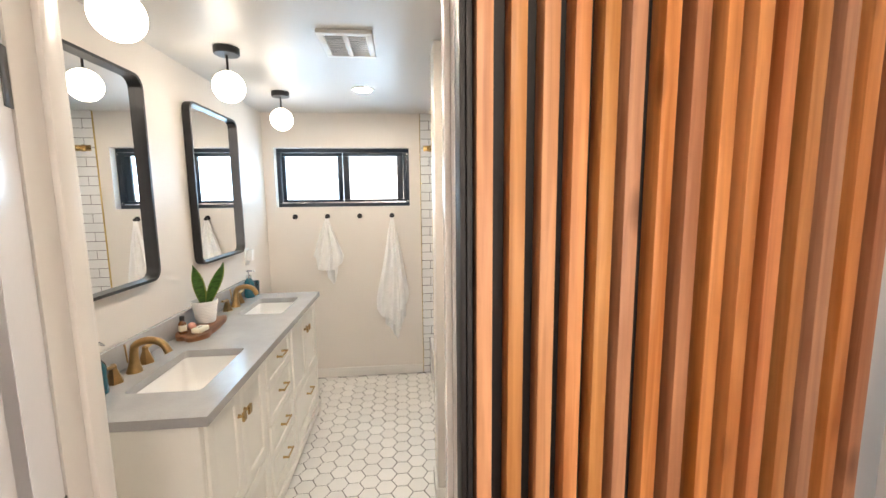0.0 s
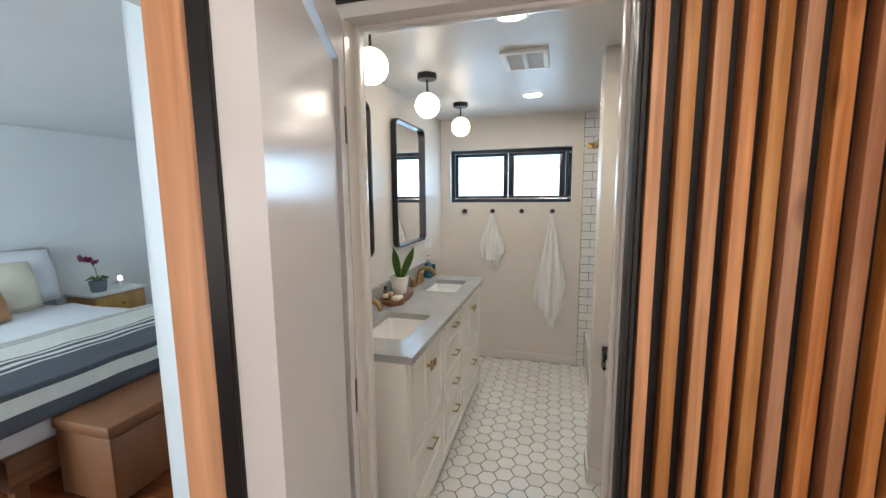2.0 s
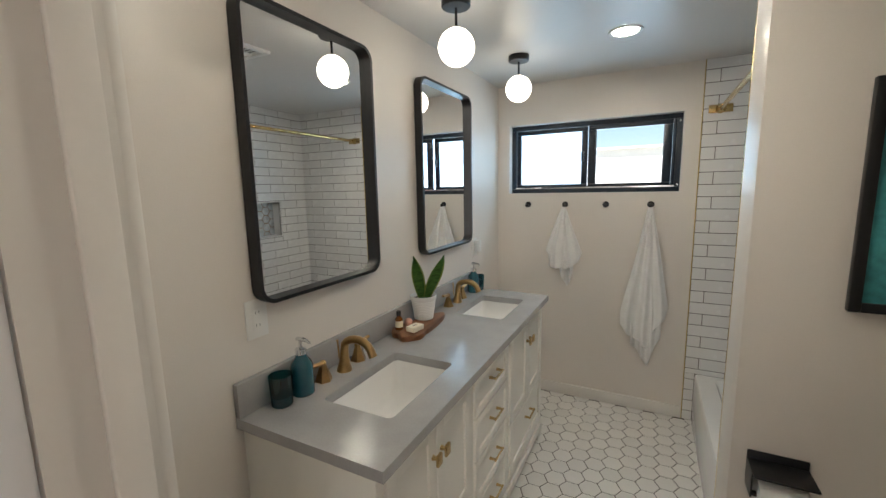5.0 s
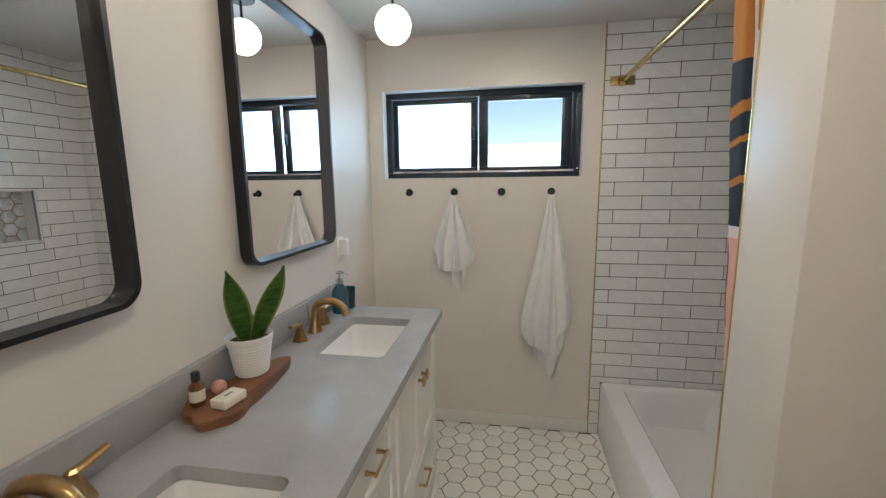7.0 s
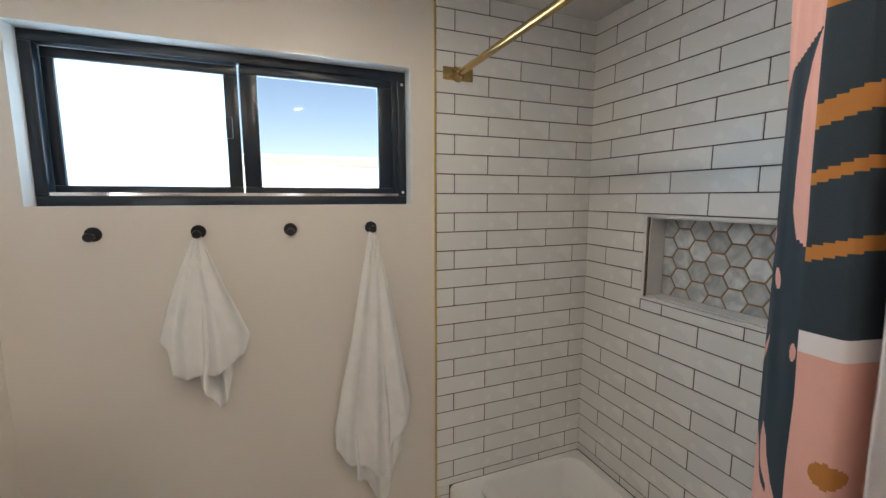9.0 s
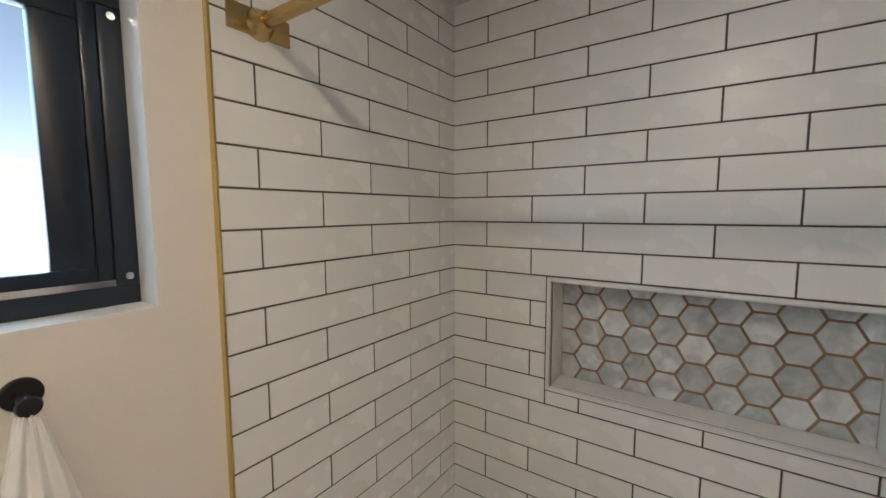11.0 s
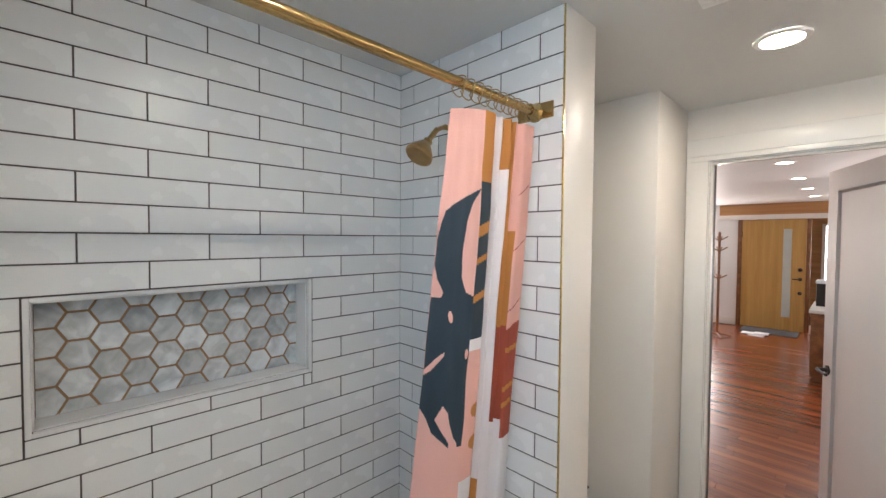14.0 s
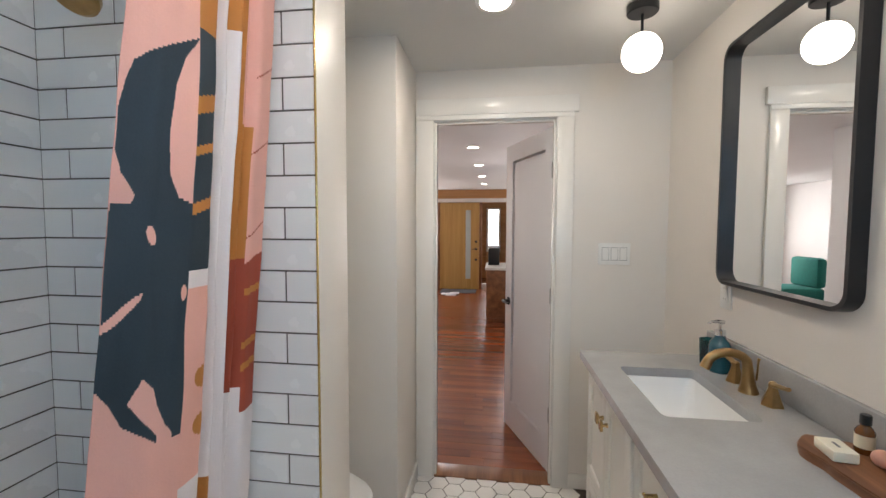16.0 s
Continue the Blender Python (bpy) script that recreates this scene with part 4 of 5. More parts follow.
def shower_curtain():
    """Pleated cloth; its printed shapes run over the folds. The folds are corners of a plan, rounded."""
    c = thing("shower_curtain", (1.40, 1.5, 0.12), "gathered shower curtain printed with pink, navy and ochre leaf shapes", "shower curtain")
    # plan of the folds, from the free edge to the wall: place along the rod, offset across it
    plan = [(1.624, 0.046), (1.596, 0.002), (1.548, -0.036), (1.498, -0.034), (1.486, 0.020), (1.468, -0.032), (1.450, -0.004), (1.436, -0.036), (1.416, 0.018),
            (1.400, -0.022), (1.382, 0.004), (1.370, -0.028), (1.318, -0.024), (1.302, 0.010)]
    mark = [0.0, 0.066, 0.156, 0.190, 0.204, 0.222, 0.236, 0.252, 0.272, 0.292, 0.304, 0.314, 0.355, 0.372]   # the print's own scale at each corner
    fine = [(*plan[0], mark[0])]
    for (a, b), (k0, k1) in zip(zip(plan, plan[1:]), zip(mark, mark[1:])):
        n = max(6, int(math.hypot(b[0] - a[0], b[1] - a[1]) / 0.004))
        for k in range(1, n + 1):
            fine.append((a[0] + (b[0] - a[0]) * k / n, a[1] + (b[1] - a[1]) * k / n, k0 + (k1 - k0) * k / n))
    for _ in range(4):
        fine = [fine[0]] + [tuple((p[c] + 2 * q[c] + r[c]) / 4 for c in range(2)) + (q[2],) for p, q, r in zip(fine, fine[1:], fine[2:])] + [fine[-1]]
    nz = 480
    top, bot = 1.975, 0.10
    mats = [pink, navy, ochre, curtain_white, rust]
    dense = [fine[0]]
    for p, q in zip(fine, fine[1:]):
        m = 4 if q[2] < 0.21 else 2
        for k in range(1, m + 1):
            dense.append(tuple(p[c] + (q[c] - p[c]) * k / m for c in range(3)))
    nu = len(dense) - 1

    def colour(a, z):
        """a: how far along the rod, in metres; z: height."""
        def oval(ca, cz, ra, rz, tilt=0.0):
            da = a - ca - tilt * (z - cz)
            return (da / ra) ** 2 + ((z - cz) / rz) ** 2 < 1
        if a < 0.156:
            if 1.152 < z < 1.836:
                # the leaf's sides, from the tip down
                down = 1.836 - z
                left = float(np.interp(down, (0, 0.020, 0.039, 0.057, 0.085, 0.130, 0.58, 0.608, 0.645, 0.684), (0.154, 0.098, 0.050, 0.023, 0.012, 0.003, 0.0, 0.022, 0.045, 0.100)))
                right = float(np.interp(down, (0, 0.039, 0.085, 0.167, 0.231, 0.268, 0.279), (0.156, 0.125, 0.108, 0.100, 0.103, 0.123, 0.157)))
                gap = 0.19 < down < 0.281 and a < np.interp(down, (0.19, 0.235, 0.268, 0.281), (0.0, 0.014, 0.036, 0.030)) or oval(0.070, 1.504, 0.010, 0.016, -0.3) or oval(0.026, 1.377, 0.011, 0.032, 1.0) or oval(0.145, 1.404, 0.008, 0.013)
                if z < 1.267:
                    low = 1.267 - z
                    gap = gap or np.interp(low, (0, 0.039, 0.075, 0.103), (0.070, 0.050, 0.076, 0.102)) < a < np.interp(low, (0, 0.02, 0.048, 0.084, 0.107), (0.070, 0.089, 0.097, 0.115, 0.133))
                if left < a < right and not gap:
                    return 1
            return 0
        if a < 0.204:
            if z > 1.855:
                return 2
            if z > 1.44:
                s = z - 0.5 * (a - 0.18)
                return 2 if any(abs(s - q) < r for q, r in ((1.738, 0.015), (1.66, 0.008), (1.56, 0.010))) else 1
            if z > 1.41:
                return 3
            if any(oval(0.185, q, 0.012, 0.02) for q in (1.24, 1.15)):
                return 2
            return 0 if z > 1.05 else 3
        if a < 0.272:
            if z > 1.90 and a > 0.235:
                return 2
            if a > 0.258 and any(abs(z - q) < 0.008 for q in (1.385, 1.33, 1.275)):
                return 4
            if z < 1.18 and a < 0.23:
                return 2 if z < 1.02 else 3
            return 3
        if a < 0.312:
            if z > 1.73:
                return 0 if a > 0.29 else 2
            return 2 if z > 1.45 else (4 if z > 1.16 else 3)
        if z > 1.44 + 0.02 * math.sin(40 * a):
            for k in (1.52, 1.70, 1.86):
                if abs(z - k - 0.9 * (a - 0.34)) < 0.0016:
                    return 4
            return 0
        if z > 1.10:
            return 2 if any(abs(z - q - 0.2 * (a - 0.34)) < 0.008 for q in (1.38, 1.26, 1.21)) else 4
        return 3

    verts, faces, idx = [], [], []
    for j in range(nz + 1):
        z = bot + (top - bot) * j / nz
        h = 1 - j / nz
        low = min(1, h * 1.9)
        for y0, d, a in dense:
            gather = 0.75 + 0.25 * min(1, h * 6)
            x = 1.405 + 0.16 * h + d * gather * (1 + 0.2 * h) + 0.004 * math.sin(3.1 * z + 14 * a) + 0.008 * noise.noise((a * 22, z * 2.4, 2.0)) * (0.5 + h) + 0.0035 * noise.noise((a * 26, z * 9.0, 5.0))
            y = y0 + 0.03 * low * (y0 - 1.302) / 0.32 + 0.005 * math.sin(2.7 * z + 9 * a)
            verts.append((x - 1.40, y - 1.5, z - 0.12))
    for j in range(nz):
        zc = bot + (top - bot) * (j + 0.5) / nz
        for i in range(nu):
            k = j * (nu + 1) + i
            faces.append((k, k + 1, k + nu + 2, k + nu + 1))
            idx.append(colour((dense[i][2] + dense[i + 1][2]) / 2, zc + 0.06))
    me = bpy.data.meshes.new("cloth")
    me.from_pydata(verts, [], faces)
    for m in mats:
        me.materials.append(m)
    me.polygons.foreach_set("material_index", idx)
    me.polygons.foreach_set("use_smooth", [True] * len(faces))
    ob = new("cloth", me)
    ob.parent = c
    so = ob.modifiers.new("thickness", "SOLIDIFY")
    so.thickness = 0.001


shower_curtain()


def shower_head():
    s = thing("shower_fixture", (1.72, WF + 0.012, 2.0), "antique brass shower head on a bent arm", "shower head")
    part("flange", lathe([(0.028, 0.0), (0.026, 0.006), (0.012, 0.010)], (1.72, WF + 0.012, 2.03), 20, "y"), bronze, s)
    part("arm", tube([(1.72, 1.288, 2.03), (1.72, 1.36, 2.032), (1.72, 1.40, 2.015), (1.72, 1.435, 1.975)], 0.0095, 12), bronze, s)
    ax = Matrix.Translation((1.72, 1.435, 1.975)) @ Matrix.Rotation(radians(140), 4, "X")
    bm = lathe([(0.010, 0.0), (0.016, 0.006), (0.016, 0.02), (0.026, 0.032), (0.046, 0.062), (0.048, 0.075), (0.042, 0.08), (0.0, 0.08)], (0, 0, 0), 28)
    bm.transform(Matrix.Translation((1.72, 1.435, 1.975)) @ Matrix.Rotation(radians(-142), 4, "X"))
    part("head", bm, bronze, s)


shower_head()


# toilet -------------------------------------------------------------------
def toilet():
    t = thing("toilet", (1.7, 0.755, 0), "white ceramic toilet with its lid closed", "toilet")
    cy = 0.755

    def egg(xa, xb, w, z, n=32):
        out = []
        for i in range(n):
            a = 2 * math.pi * i / n
            k = math.cos(a)
            out.append(((xa + xb) / 2 - (xb - xa) / 2 * k, cy + w * math.sin(a) * (1 - 0.18 * k), z))
        return out

    def loft(rings):
        bm = bmesh.new()
        rs = [[bm.verts.new(p) for p in r] for r in rings]
        for a, b in zip(rs, rs[1:]):
            n = len(a)
            for i in range(n):
                bm.faces.new((a[i], a[(i + 1) % n], b[(i + 1) % n], b[i]))
        bm.faces.new(rs[0][::-1])
        bm.faces.new(rs[-1])
        bmesh.ops.recalc_face_normals(bm, faces=bm.faces)
        return bm

    part("bowl", loft([egg(1.50, 1.93, 0.11, 0.0), egg(1.50, 1.93, 0.105, 0.06), egg(1.48, 1.92, 0.115, 0.17), egg(1.40, 1.91, 0.165, 0.30), egg(1.365, 1.90, 0.182, 0.375), egg(1.37, 1.90, 0.18, 0.385)]), porcelain, t)
    part("seat", loft([egg(1.36, 1.89, 0.186, 0.387), egg(1.357, 1.89, 0.188, 0.395), egg(1.362, 1.89, 0.184, 0.404)]), plastic_white, t)
    part("lid", loft([egg(1.358, 1.89, 0.187, 0.406), egg(1.355, 1.89, 0.19, 0.416), egg(1.365, 1.885, 0.182, 0.424), egg(1.42, 1.86, 0.14, 0.428)]), plastic_white, t)
    k = part("tank", boxes((1.885, 2.055, cy - 0.19, cy + 0.19, 0.386, 0.73), bevel=0.02), porcelain, t)
    part("tank_lid", boxes((1.872, 2.057, cy - 0.2, cy + 0.2, 0.731, 0.765), bevel=0.01), porcelain, t)
    part("flush_lever", tube([(1.872, cy - 0.15, 0.68), (1.862, cy - 0.14, 0.68), (1.862, cy - 0.08, 0.675)], 0.006, 8), chrome, k)


toilet()


def paper_holder():
    p = thing("toilet_paper_holder", (1.40, AY1, 0.80), "black toilet paper holder with a cover flap and white roll", "paper holder")
    y1, zt = AY1, 0.77
    part("back_plate", boxes((1.352, 1.496, y1 - 0.006, y1, zt - 0.06, zt + 0.03), bevel=0.002), black_metal, p)
    part("cover", boxes((1.352, 1.496, y1 - 0.10, y1 - 0.006, zt, zt + 0.006), bevel=0.0015), black_metal, p)
    part("side_arm", boxes((1.352, 1.356, y1 - 0.075, y1 - 0.006, zt - 0.075, zt)), black_metal, p)
    part("bar", tube([(1.357, y1 - 0.06, zt - 0.07), (1.42, y1 - 0.06, zt - 0.07), (1.492, y1 - 0.06, zt - 0.07)], 0.008, 10), black_metal, p)
    part("paper_roll", lathe([(0.02, 0.0), (0.05, 0.0), (0.051, 0.004), (0.051, 0.106), (0.05, 0.11), (0.02, 0.11)], (1.37, y1 - 0.06, zt - 0.072), 32, "x"), towel_cloth, p, "white paper roll")
    part("loose_sheet", boxes((1.371, 1.479, y1 - 0.1132, y1 - 0.1115, zt - 0.17, zt - 0.07)), towel_cloth, p)


paper_holder()
pic = thing("picture", (1.7, AY1, 1.25), "small teal print in a dark frame on the alcove wall", "picture")
part("frame", boxes((1.525, 1.55, AY1 - 0.022, AY1 - 0.001, 1.25, 1.83), (1.90, 1.925, AY1 - 0.022, AY1 - 0.001, 1.25, 1.83), (1.55, 1.90, AY1 - 0.022, AY1 - 0.001, 1.25, 1.275), (1.55, 1.90, AY1 - 0.022, AY1 - 0.001, 1.805, 1.83), bevel=0.002), black_metal, pic)
part("print", boxes((1.55, 1.90, AY1 - 0.012, AY1 - 0.002, 1.275, 1.805)), material("print_teal", (0.05, 0.28, 0.30), 0.5, var=0.6, scale=7), pic, "teal print")


# hooks and towels ---------------------------------------------------------
def hook(x):
    h = thing("wall_hook", (x, WY, 1.456), "round matte black wall hook", "hook", "hooks under the window")
    part("rose", lathe([(0.0, -0.008), (0.019, -0.0075), (0.0215, -0.005), (0.0215, -0.0005)], (x, WY, 1.456), 24, "y"), black_metal, h)
    part("peg", lathe([(0.0, -0.046), (0.012, -0.045), (0.0135, -0.04), (0.0075, -0.034), (0.0075, -0.006)], (x, WY, 1.450), 18, "y"), black_metal, h)


HOOKS = (0.237, 0.507, 0.782, 1.06)
for hx in HOOKS:
    hook(hx)


def towel(x, drop, width, flare, seed, label, front, back):
    """Cloth gathered at the hook: a wide front fall and a longer one behind it. The edges are rows of (across, share of the drop)."""
    t = thing("towel", (x, WY - 0.03, 1.44), label, "towel", "white towels on hooks")
    for name, edge, y_off, wide in (("back_fall", back, 0.012, 0.62), ("front_fall", front, -0.012, 1.0)):
        nu, nz = 110, 70
        verts, faces = [], []
        ph = seed * 1.7 + (2.0 if name == "back_fall" else 0.0)
        eu, ev = [p[0] for p in edge], [p[1] for p in edge]
        for j in range(nz + 1):
            v = j / nz
            for i in range(nu + 1):
                u = i / nu * 2 - 1
                d = v * float(np.interp(u, eu, ev))
                w = 0.010 + (wide * width / 2 - 0.010) * min(1.0, d / flare) ** 0.92
                lobe = math.sin(9.0 * u + ph + 0.8 * d) + 0.16 * math.sin(17 * u + 2 * ph)
                yy = y_off - 0.017 * lobe * min(1, 0.25 + 1.4 * d) + 0.005 * noise.noise((u * 3, d * 6, seed))
                xx = u * w + 0.010 * noise.noise((u * 1.5, d * 4, seed + 3.0)) * d + 0.010 * math.sin(5 * d + ph) * d
                verts.append((xx, min(yy, 0.024), -d * drop + 0.003 * noise.noise((u * 8, v * 3, seed))))
        for j in range(nz):
            for i in range(nu):
                k = j * (nu + 1) + i
                faces.append((k, k + nu + 1, k + nu + 2, k + 1))
        me = bpy.data.meshes.new(name)
        me.from_pydata(verts, [], faces)
        me.materials.append(towel_cloth)
        me.polygons.foreach_set("use_smooth", [True] * len(faces))
        ob = new(name, me)
        ob.parent = t
        so = ob.modifiers.new("thickness", "SOLIDIFY")
        so.thickness = 0.004
    pts = [(x, WY - 0.03, 1.43), (x - 0.006, WY - 0.038, 1.445), (x - 0.002, WY - 0.04, 1.462), (x + 0.005, WY - 0.038, 1.447), (x + 0.001, WY - 0.03, 1.43)]
    part("loop", tube(pts, 0.0022, 6), towel_cloth, t, "white hanging loop")


towel(HOOKS[1], 0.585, 0.25, 0.54, 3, "small white hand towel hanging from a hook", ((-1, 0.55), (-0.9, 0.60), (-0.8, 0.76), (0.1, 0.78), (0.6, 0.72), (0.85, 0.66), (1, 0.56)), ((-1, 0.7), (-0.2, 0.80), (0.4, 1.0), (0.75, 0.94), (1, 0.8)))
towel(HOOKS[3], 1.11, 0.295, 0.66, 8, "long white bath towel hanging from a hook", ((-1, 0.74), (-0.6, 0.80), (-0.1, 0.84), (0.25, 0.88), (0.5, 0.74), (0.8, 0.68), (1, 0.60)), ((-1, 0.86), (-0.5, 0.90), (0.2, 1.0), (0.55, 0.90), (1, 0.80)))


# things on the counter ----------------------------------------------------
def soap_pump(x, y, group):
    s = thing("soap_dispenser", (x, y, CT), "teal glass soap dispenser with a steel pump on the counter", "soap dispenser", group)
    part("bottle", lathe([(0.033, 0.0), (0.0365, 0.004), (0.0365, 0.094), (0.032, 0.110), (0.018, 0.128), (0.017, 0.136)], (x, y, CT), 30), teal_liquid, s, "teal glass bottle")
    p = part("pump_collar", lathe([(0.018, 0.136), (0.018, 0.154), (0.008, 0.158), (0.005, 0.160), (0.005, 0.182)], (x, y, CT), 18), chrome, s)
    part("nozzle", tube([(x - 0.012, y, CT + 0.185), (x + 0.01, y, CT + 0.187), (x + 0.03, y, CT + 0.186), (x + 0.044, y, CT + 0.178)], [0.007, 0.0075, 0.005, 0.003], 10), chrome, p)


def tumbler(x, y, group):
    s = thing("tumbler", (x, y, CT), "teal glass tumbler on the counter", "tumbler", group)
    part("cup", lathe([(0.0, 0.0005), (0.029, 0.0), (0.032, 0.004), (0.033, 0.03), (0.036, 0.098), (0.034, 0.098), (0.031, 0.03), (0.0, 0.018)], (x, y, CT), 30, cap=False), teal_glass, s)
    part("foot", lathe([(0.0, 0.0008), (0.0315, 0.001), (0.033, 0.03), (0.0, 0.03)], (x, y, CT + 0.001), 30, cap=False), teal_liquid, s)


soap_pump(0.070, 0.598, "glassware by the sinks")
tumbler(0.064, 0.517, "glassware by the sinks")
soap_pump(0.075, 2.03, "glassware by the sinks")
tumbler(0.082, 2.10, "glassware by the sinks")


def tray():
    b = thing("wooden_tray", (0.085, 1.30, CT), "live-edge walnut board on the counter", "tray")
    bm = bmesh.new()
    n = 40
    low, top = [], []
    for i in range(n):
        a = 2 * math.pi * i / n
        r = 1 + 0.10 * math.sin(3 * a + 0.6) + 0.05 * math.sin(7 * a)
        yy = 1.228 + 0.112 * math.cos(a) * r
        xx = 0.105 + 0.080 * math.sin(a) * r
        if math.cos(a) > 0.45:
            k = (math.cos(a) - 0.45) / 0.55
            yy += 0.145 * k
            xx += 0.01 * k
        low.append(bm.verts.new((xx, yy, CT + 0.0005)))
        top.append(bm.verts.new((0.10 + (xx - 0.10) * 1.03, 1.28 + (yy - 1.28) * 1.03, CT + 0.024)))
    for i in range(n):
        bm.faces.new((low[i], low[(i + 1) % n], top[(i + 1) % n], top[i]))
    bm.faces.new(top)
    bm.faces.new(low[::-1])
    bmesh.ops.recalc_face_normals(bm, faces=bm.faces)
    bmesh.ops.bevel(bm, geom=[e for e in bm.edges if all(v.co.z > CT + 0.02 for v in e.verts)], offset=0.003, segments=2, affect="EDGES")
    part("board", bm, walnut_board, b)


tray()
TZ = CT + 0.0245


def plant():
    p = thing("potted_plant", (0.085, 1.372, TZ), "snake plant in a ribbed white ceramic pot", "plant")
    prof = [(0.042, 0.0)]
    for k in range(11):
        z = 0.004 + k * 0.0085
        r = 0.046 + 0.016 * (z / 0.105)
        prof += [(r + 0.0008, z + 0.002), (r - 0.0004, z + 0.0065)]
    prof += [(0.063, 0.1), (0.065, 0.118), (0.0625, 0.12), (0.0595, 0.116), (0.057, 0.098)]
    part("pot", lathe(prof, (0.085, 1.372, TZ), 36, cap=False), pot_white, p, "ribbed white pot")
    part("base", lathe([(0.0, 0.001), (0.042, 0.001), (0.042, 0.003), (0.0, 0.003)], (0.085, 1.372, TZ), 30, cap=False), pot_white, p)
    part("soil", lathe([(0.0, 0.103), (0.03, 0.102), (0.058, 0.100)], (0.085, 1.372, TZ), 24), soil, p)
    for (dx, dy, lean_y, lean_x, h, wd, tw) in ((-0.004, -0.014, -0.14, -0.10, 0.222, 0.030, 0.25), (0.006, 0.014, 0.34, 0.30, 0.214, 0.030, 0.45), (-0.008, 0.004, 0.12, -0.06, 0.10, 0.016, 0.9)):
        bm = bmesh.new()
        rows = []
        for j in range(15):
            t = j / 14
            w = wd * (0.45 + 0.75 * math.sin(math.pi * min(1, t * 0.8 + 0.1))) * (1 - t ** 5)
            a = tw + 0.5 * t
            c = Vector((0.085 + dx + lean_x * h * t, 1.372 + dy + lean_y * h * t ** 1.3, TZ + 0.095 + h * t))
            rows.append([bm.verts.new(c + Vector((s * w * math.sin(a) + 0.006 * abs(s), s * w * math.cos(a), 0))) for s in (-1, -0.8, 0, 0.8, 1)])
        for q, r in zip(rows, rows[1:]):
            for k in range(4):
                bm.faces.new((q[k], q[k + 1], r[k + 1], r[k])).material_index = 1 if k in (0, 3) else 0
        bmesh.ops.solidify(bm, geom=list(bm.faces), thickness=0.002)
        lf = part("leaf", bm, leaf_green, p, "banded green leaf")
        lf.data.materials.append(leaf_edge)


plant()


def amber_bottle():
    b = thing("bottle", (0.062, 1.185, TZ), "small amber glass bottle with a black cap on the board", "bottle")
    c = (0.062, 1.185, TZ)
    part("body", lathe([(0.016, 0.0), (0.0175, 0.003), (0.0175, 0.05), (0.013, 0.058), (0.009, 0.063), (0.009, 0.068)], c, 24), amber_glass, b)
    part("label", lathe([(0.0178, 0.014), (0.0179, 0.015), (0.0179, 0.042), (0.0178, 0.043)], c, 24, cap=False), label_cream, b, "cream paper label")
    part("cap", lathe([(0.0105, 0.066), (0.0105, 0.086), (0.009, 0.088)], c, 18), black_paint, b)


amber_bottle()
soap = thing("soap_bar", (0.134, 1.205, TZ), "cream bar of soap on the board", "soap")
bm = boxes((-0.024, 0.024, -0.036, 0.036, 0.0003, 0.024), bevel=0.004)
bm.transform(pose(0.134, 1.205, TZ, 0, 0, -8))
part("bar", bm, soap_mat, soap)
bm = boxes((-0.003, 0.003, -0.012, 0.012, 0.0239, 0.0244))
bm.transform(pose(0.134, 1.205, TZ, 0, 0, -8))
part("stamp", bm, plastic_grey, soap)
ball = thing("bath_salt_ball", (0.075, 1.262, TZ), "small pink salt ball on the board", "salt")
part("ball", lathe([(0.019 * math.sin(radians(a)), 0.0185 - 0.0185 * math.cos(radians(a))) for a in range(6, 180, 12)], (0.075, 1.245, TZ), 20), material("salt_pink", (0.62, 0.33, 0.26), 0.5, var=0.2, scale=40), ball)


# outlets
def outlet(y, z, plug):
    o = thing("outlet", (0, y, z), "white wall outlet plate" + (" with a white plug-in" if plug else ""), "outlet")
    part("plate", boxes((0.0005, 0.006, y - 0.038, y + 0.038, z - 0.06, z + 0.06), bevel=0.002), plastic_white, o)
    part("receptacle", boxes((0.0061, 0.0085, y - 0.017, y + 0.017, z - 0.034, z + 0.034), bevel=0.001), plastic_white, o)
    for dz in (-0.02, 0.02):
        for dy in (-0.006, 0.006):
            part("slot", boxes((0.0085, 0.0088, y + dy - 0.001, y + dy + 0.001, z + dz - 0.004, z + dz + 0.004)), plastic_grey, o)
    if plug:
        part("plug_in", boxes((0.0087, 0.05, y - 0.022, y + 0.022, z - 0.03, z + 0.05), bevel=0.008), plastic_white, o, "white plug-in night light")


outlet(0.498, 1.203, False)
outlet(2.215, 1.19, True)


# bedroom ------------------------------------------------------------------
def soft_box(x0, x1, y0, y1, z0, z1, r, lump=0.0, seed=0.0, n=4):
    bm = bmesh.new()
    box(bm, x0, x1, y0, y1, z0, z1, r, 3)
    bmesh.ops.subdivide_edges(bm, edges=list(bm.edges), cuts=n, use_grid_fill=True)
    for v in bm.verts:
        v.co += lump * Vector((noise.noise(v.co * 3 + Vector((seed, 0, 0))), noise.noise(v.co * 3 + Vector((0, seed, 0))), noise.noise(v.co * 4 + Vector((0, 0, seed)))))
    return bm


BX0, BX1, BY0, BY1 = -3.85, -1.52, 0.02, 1.58


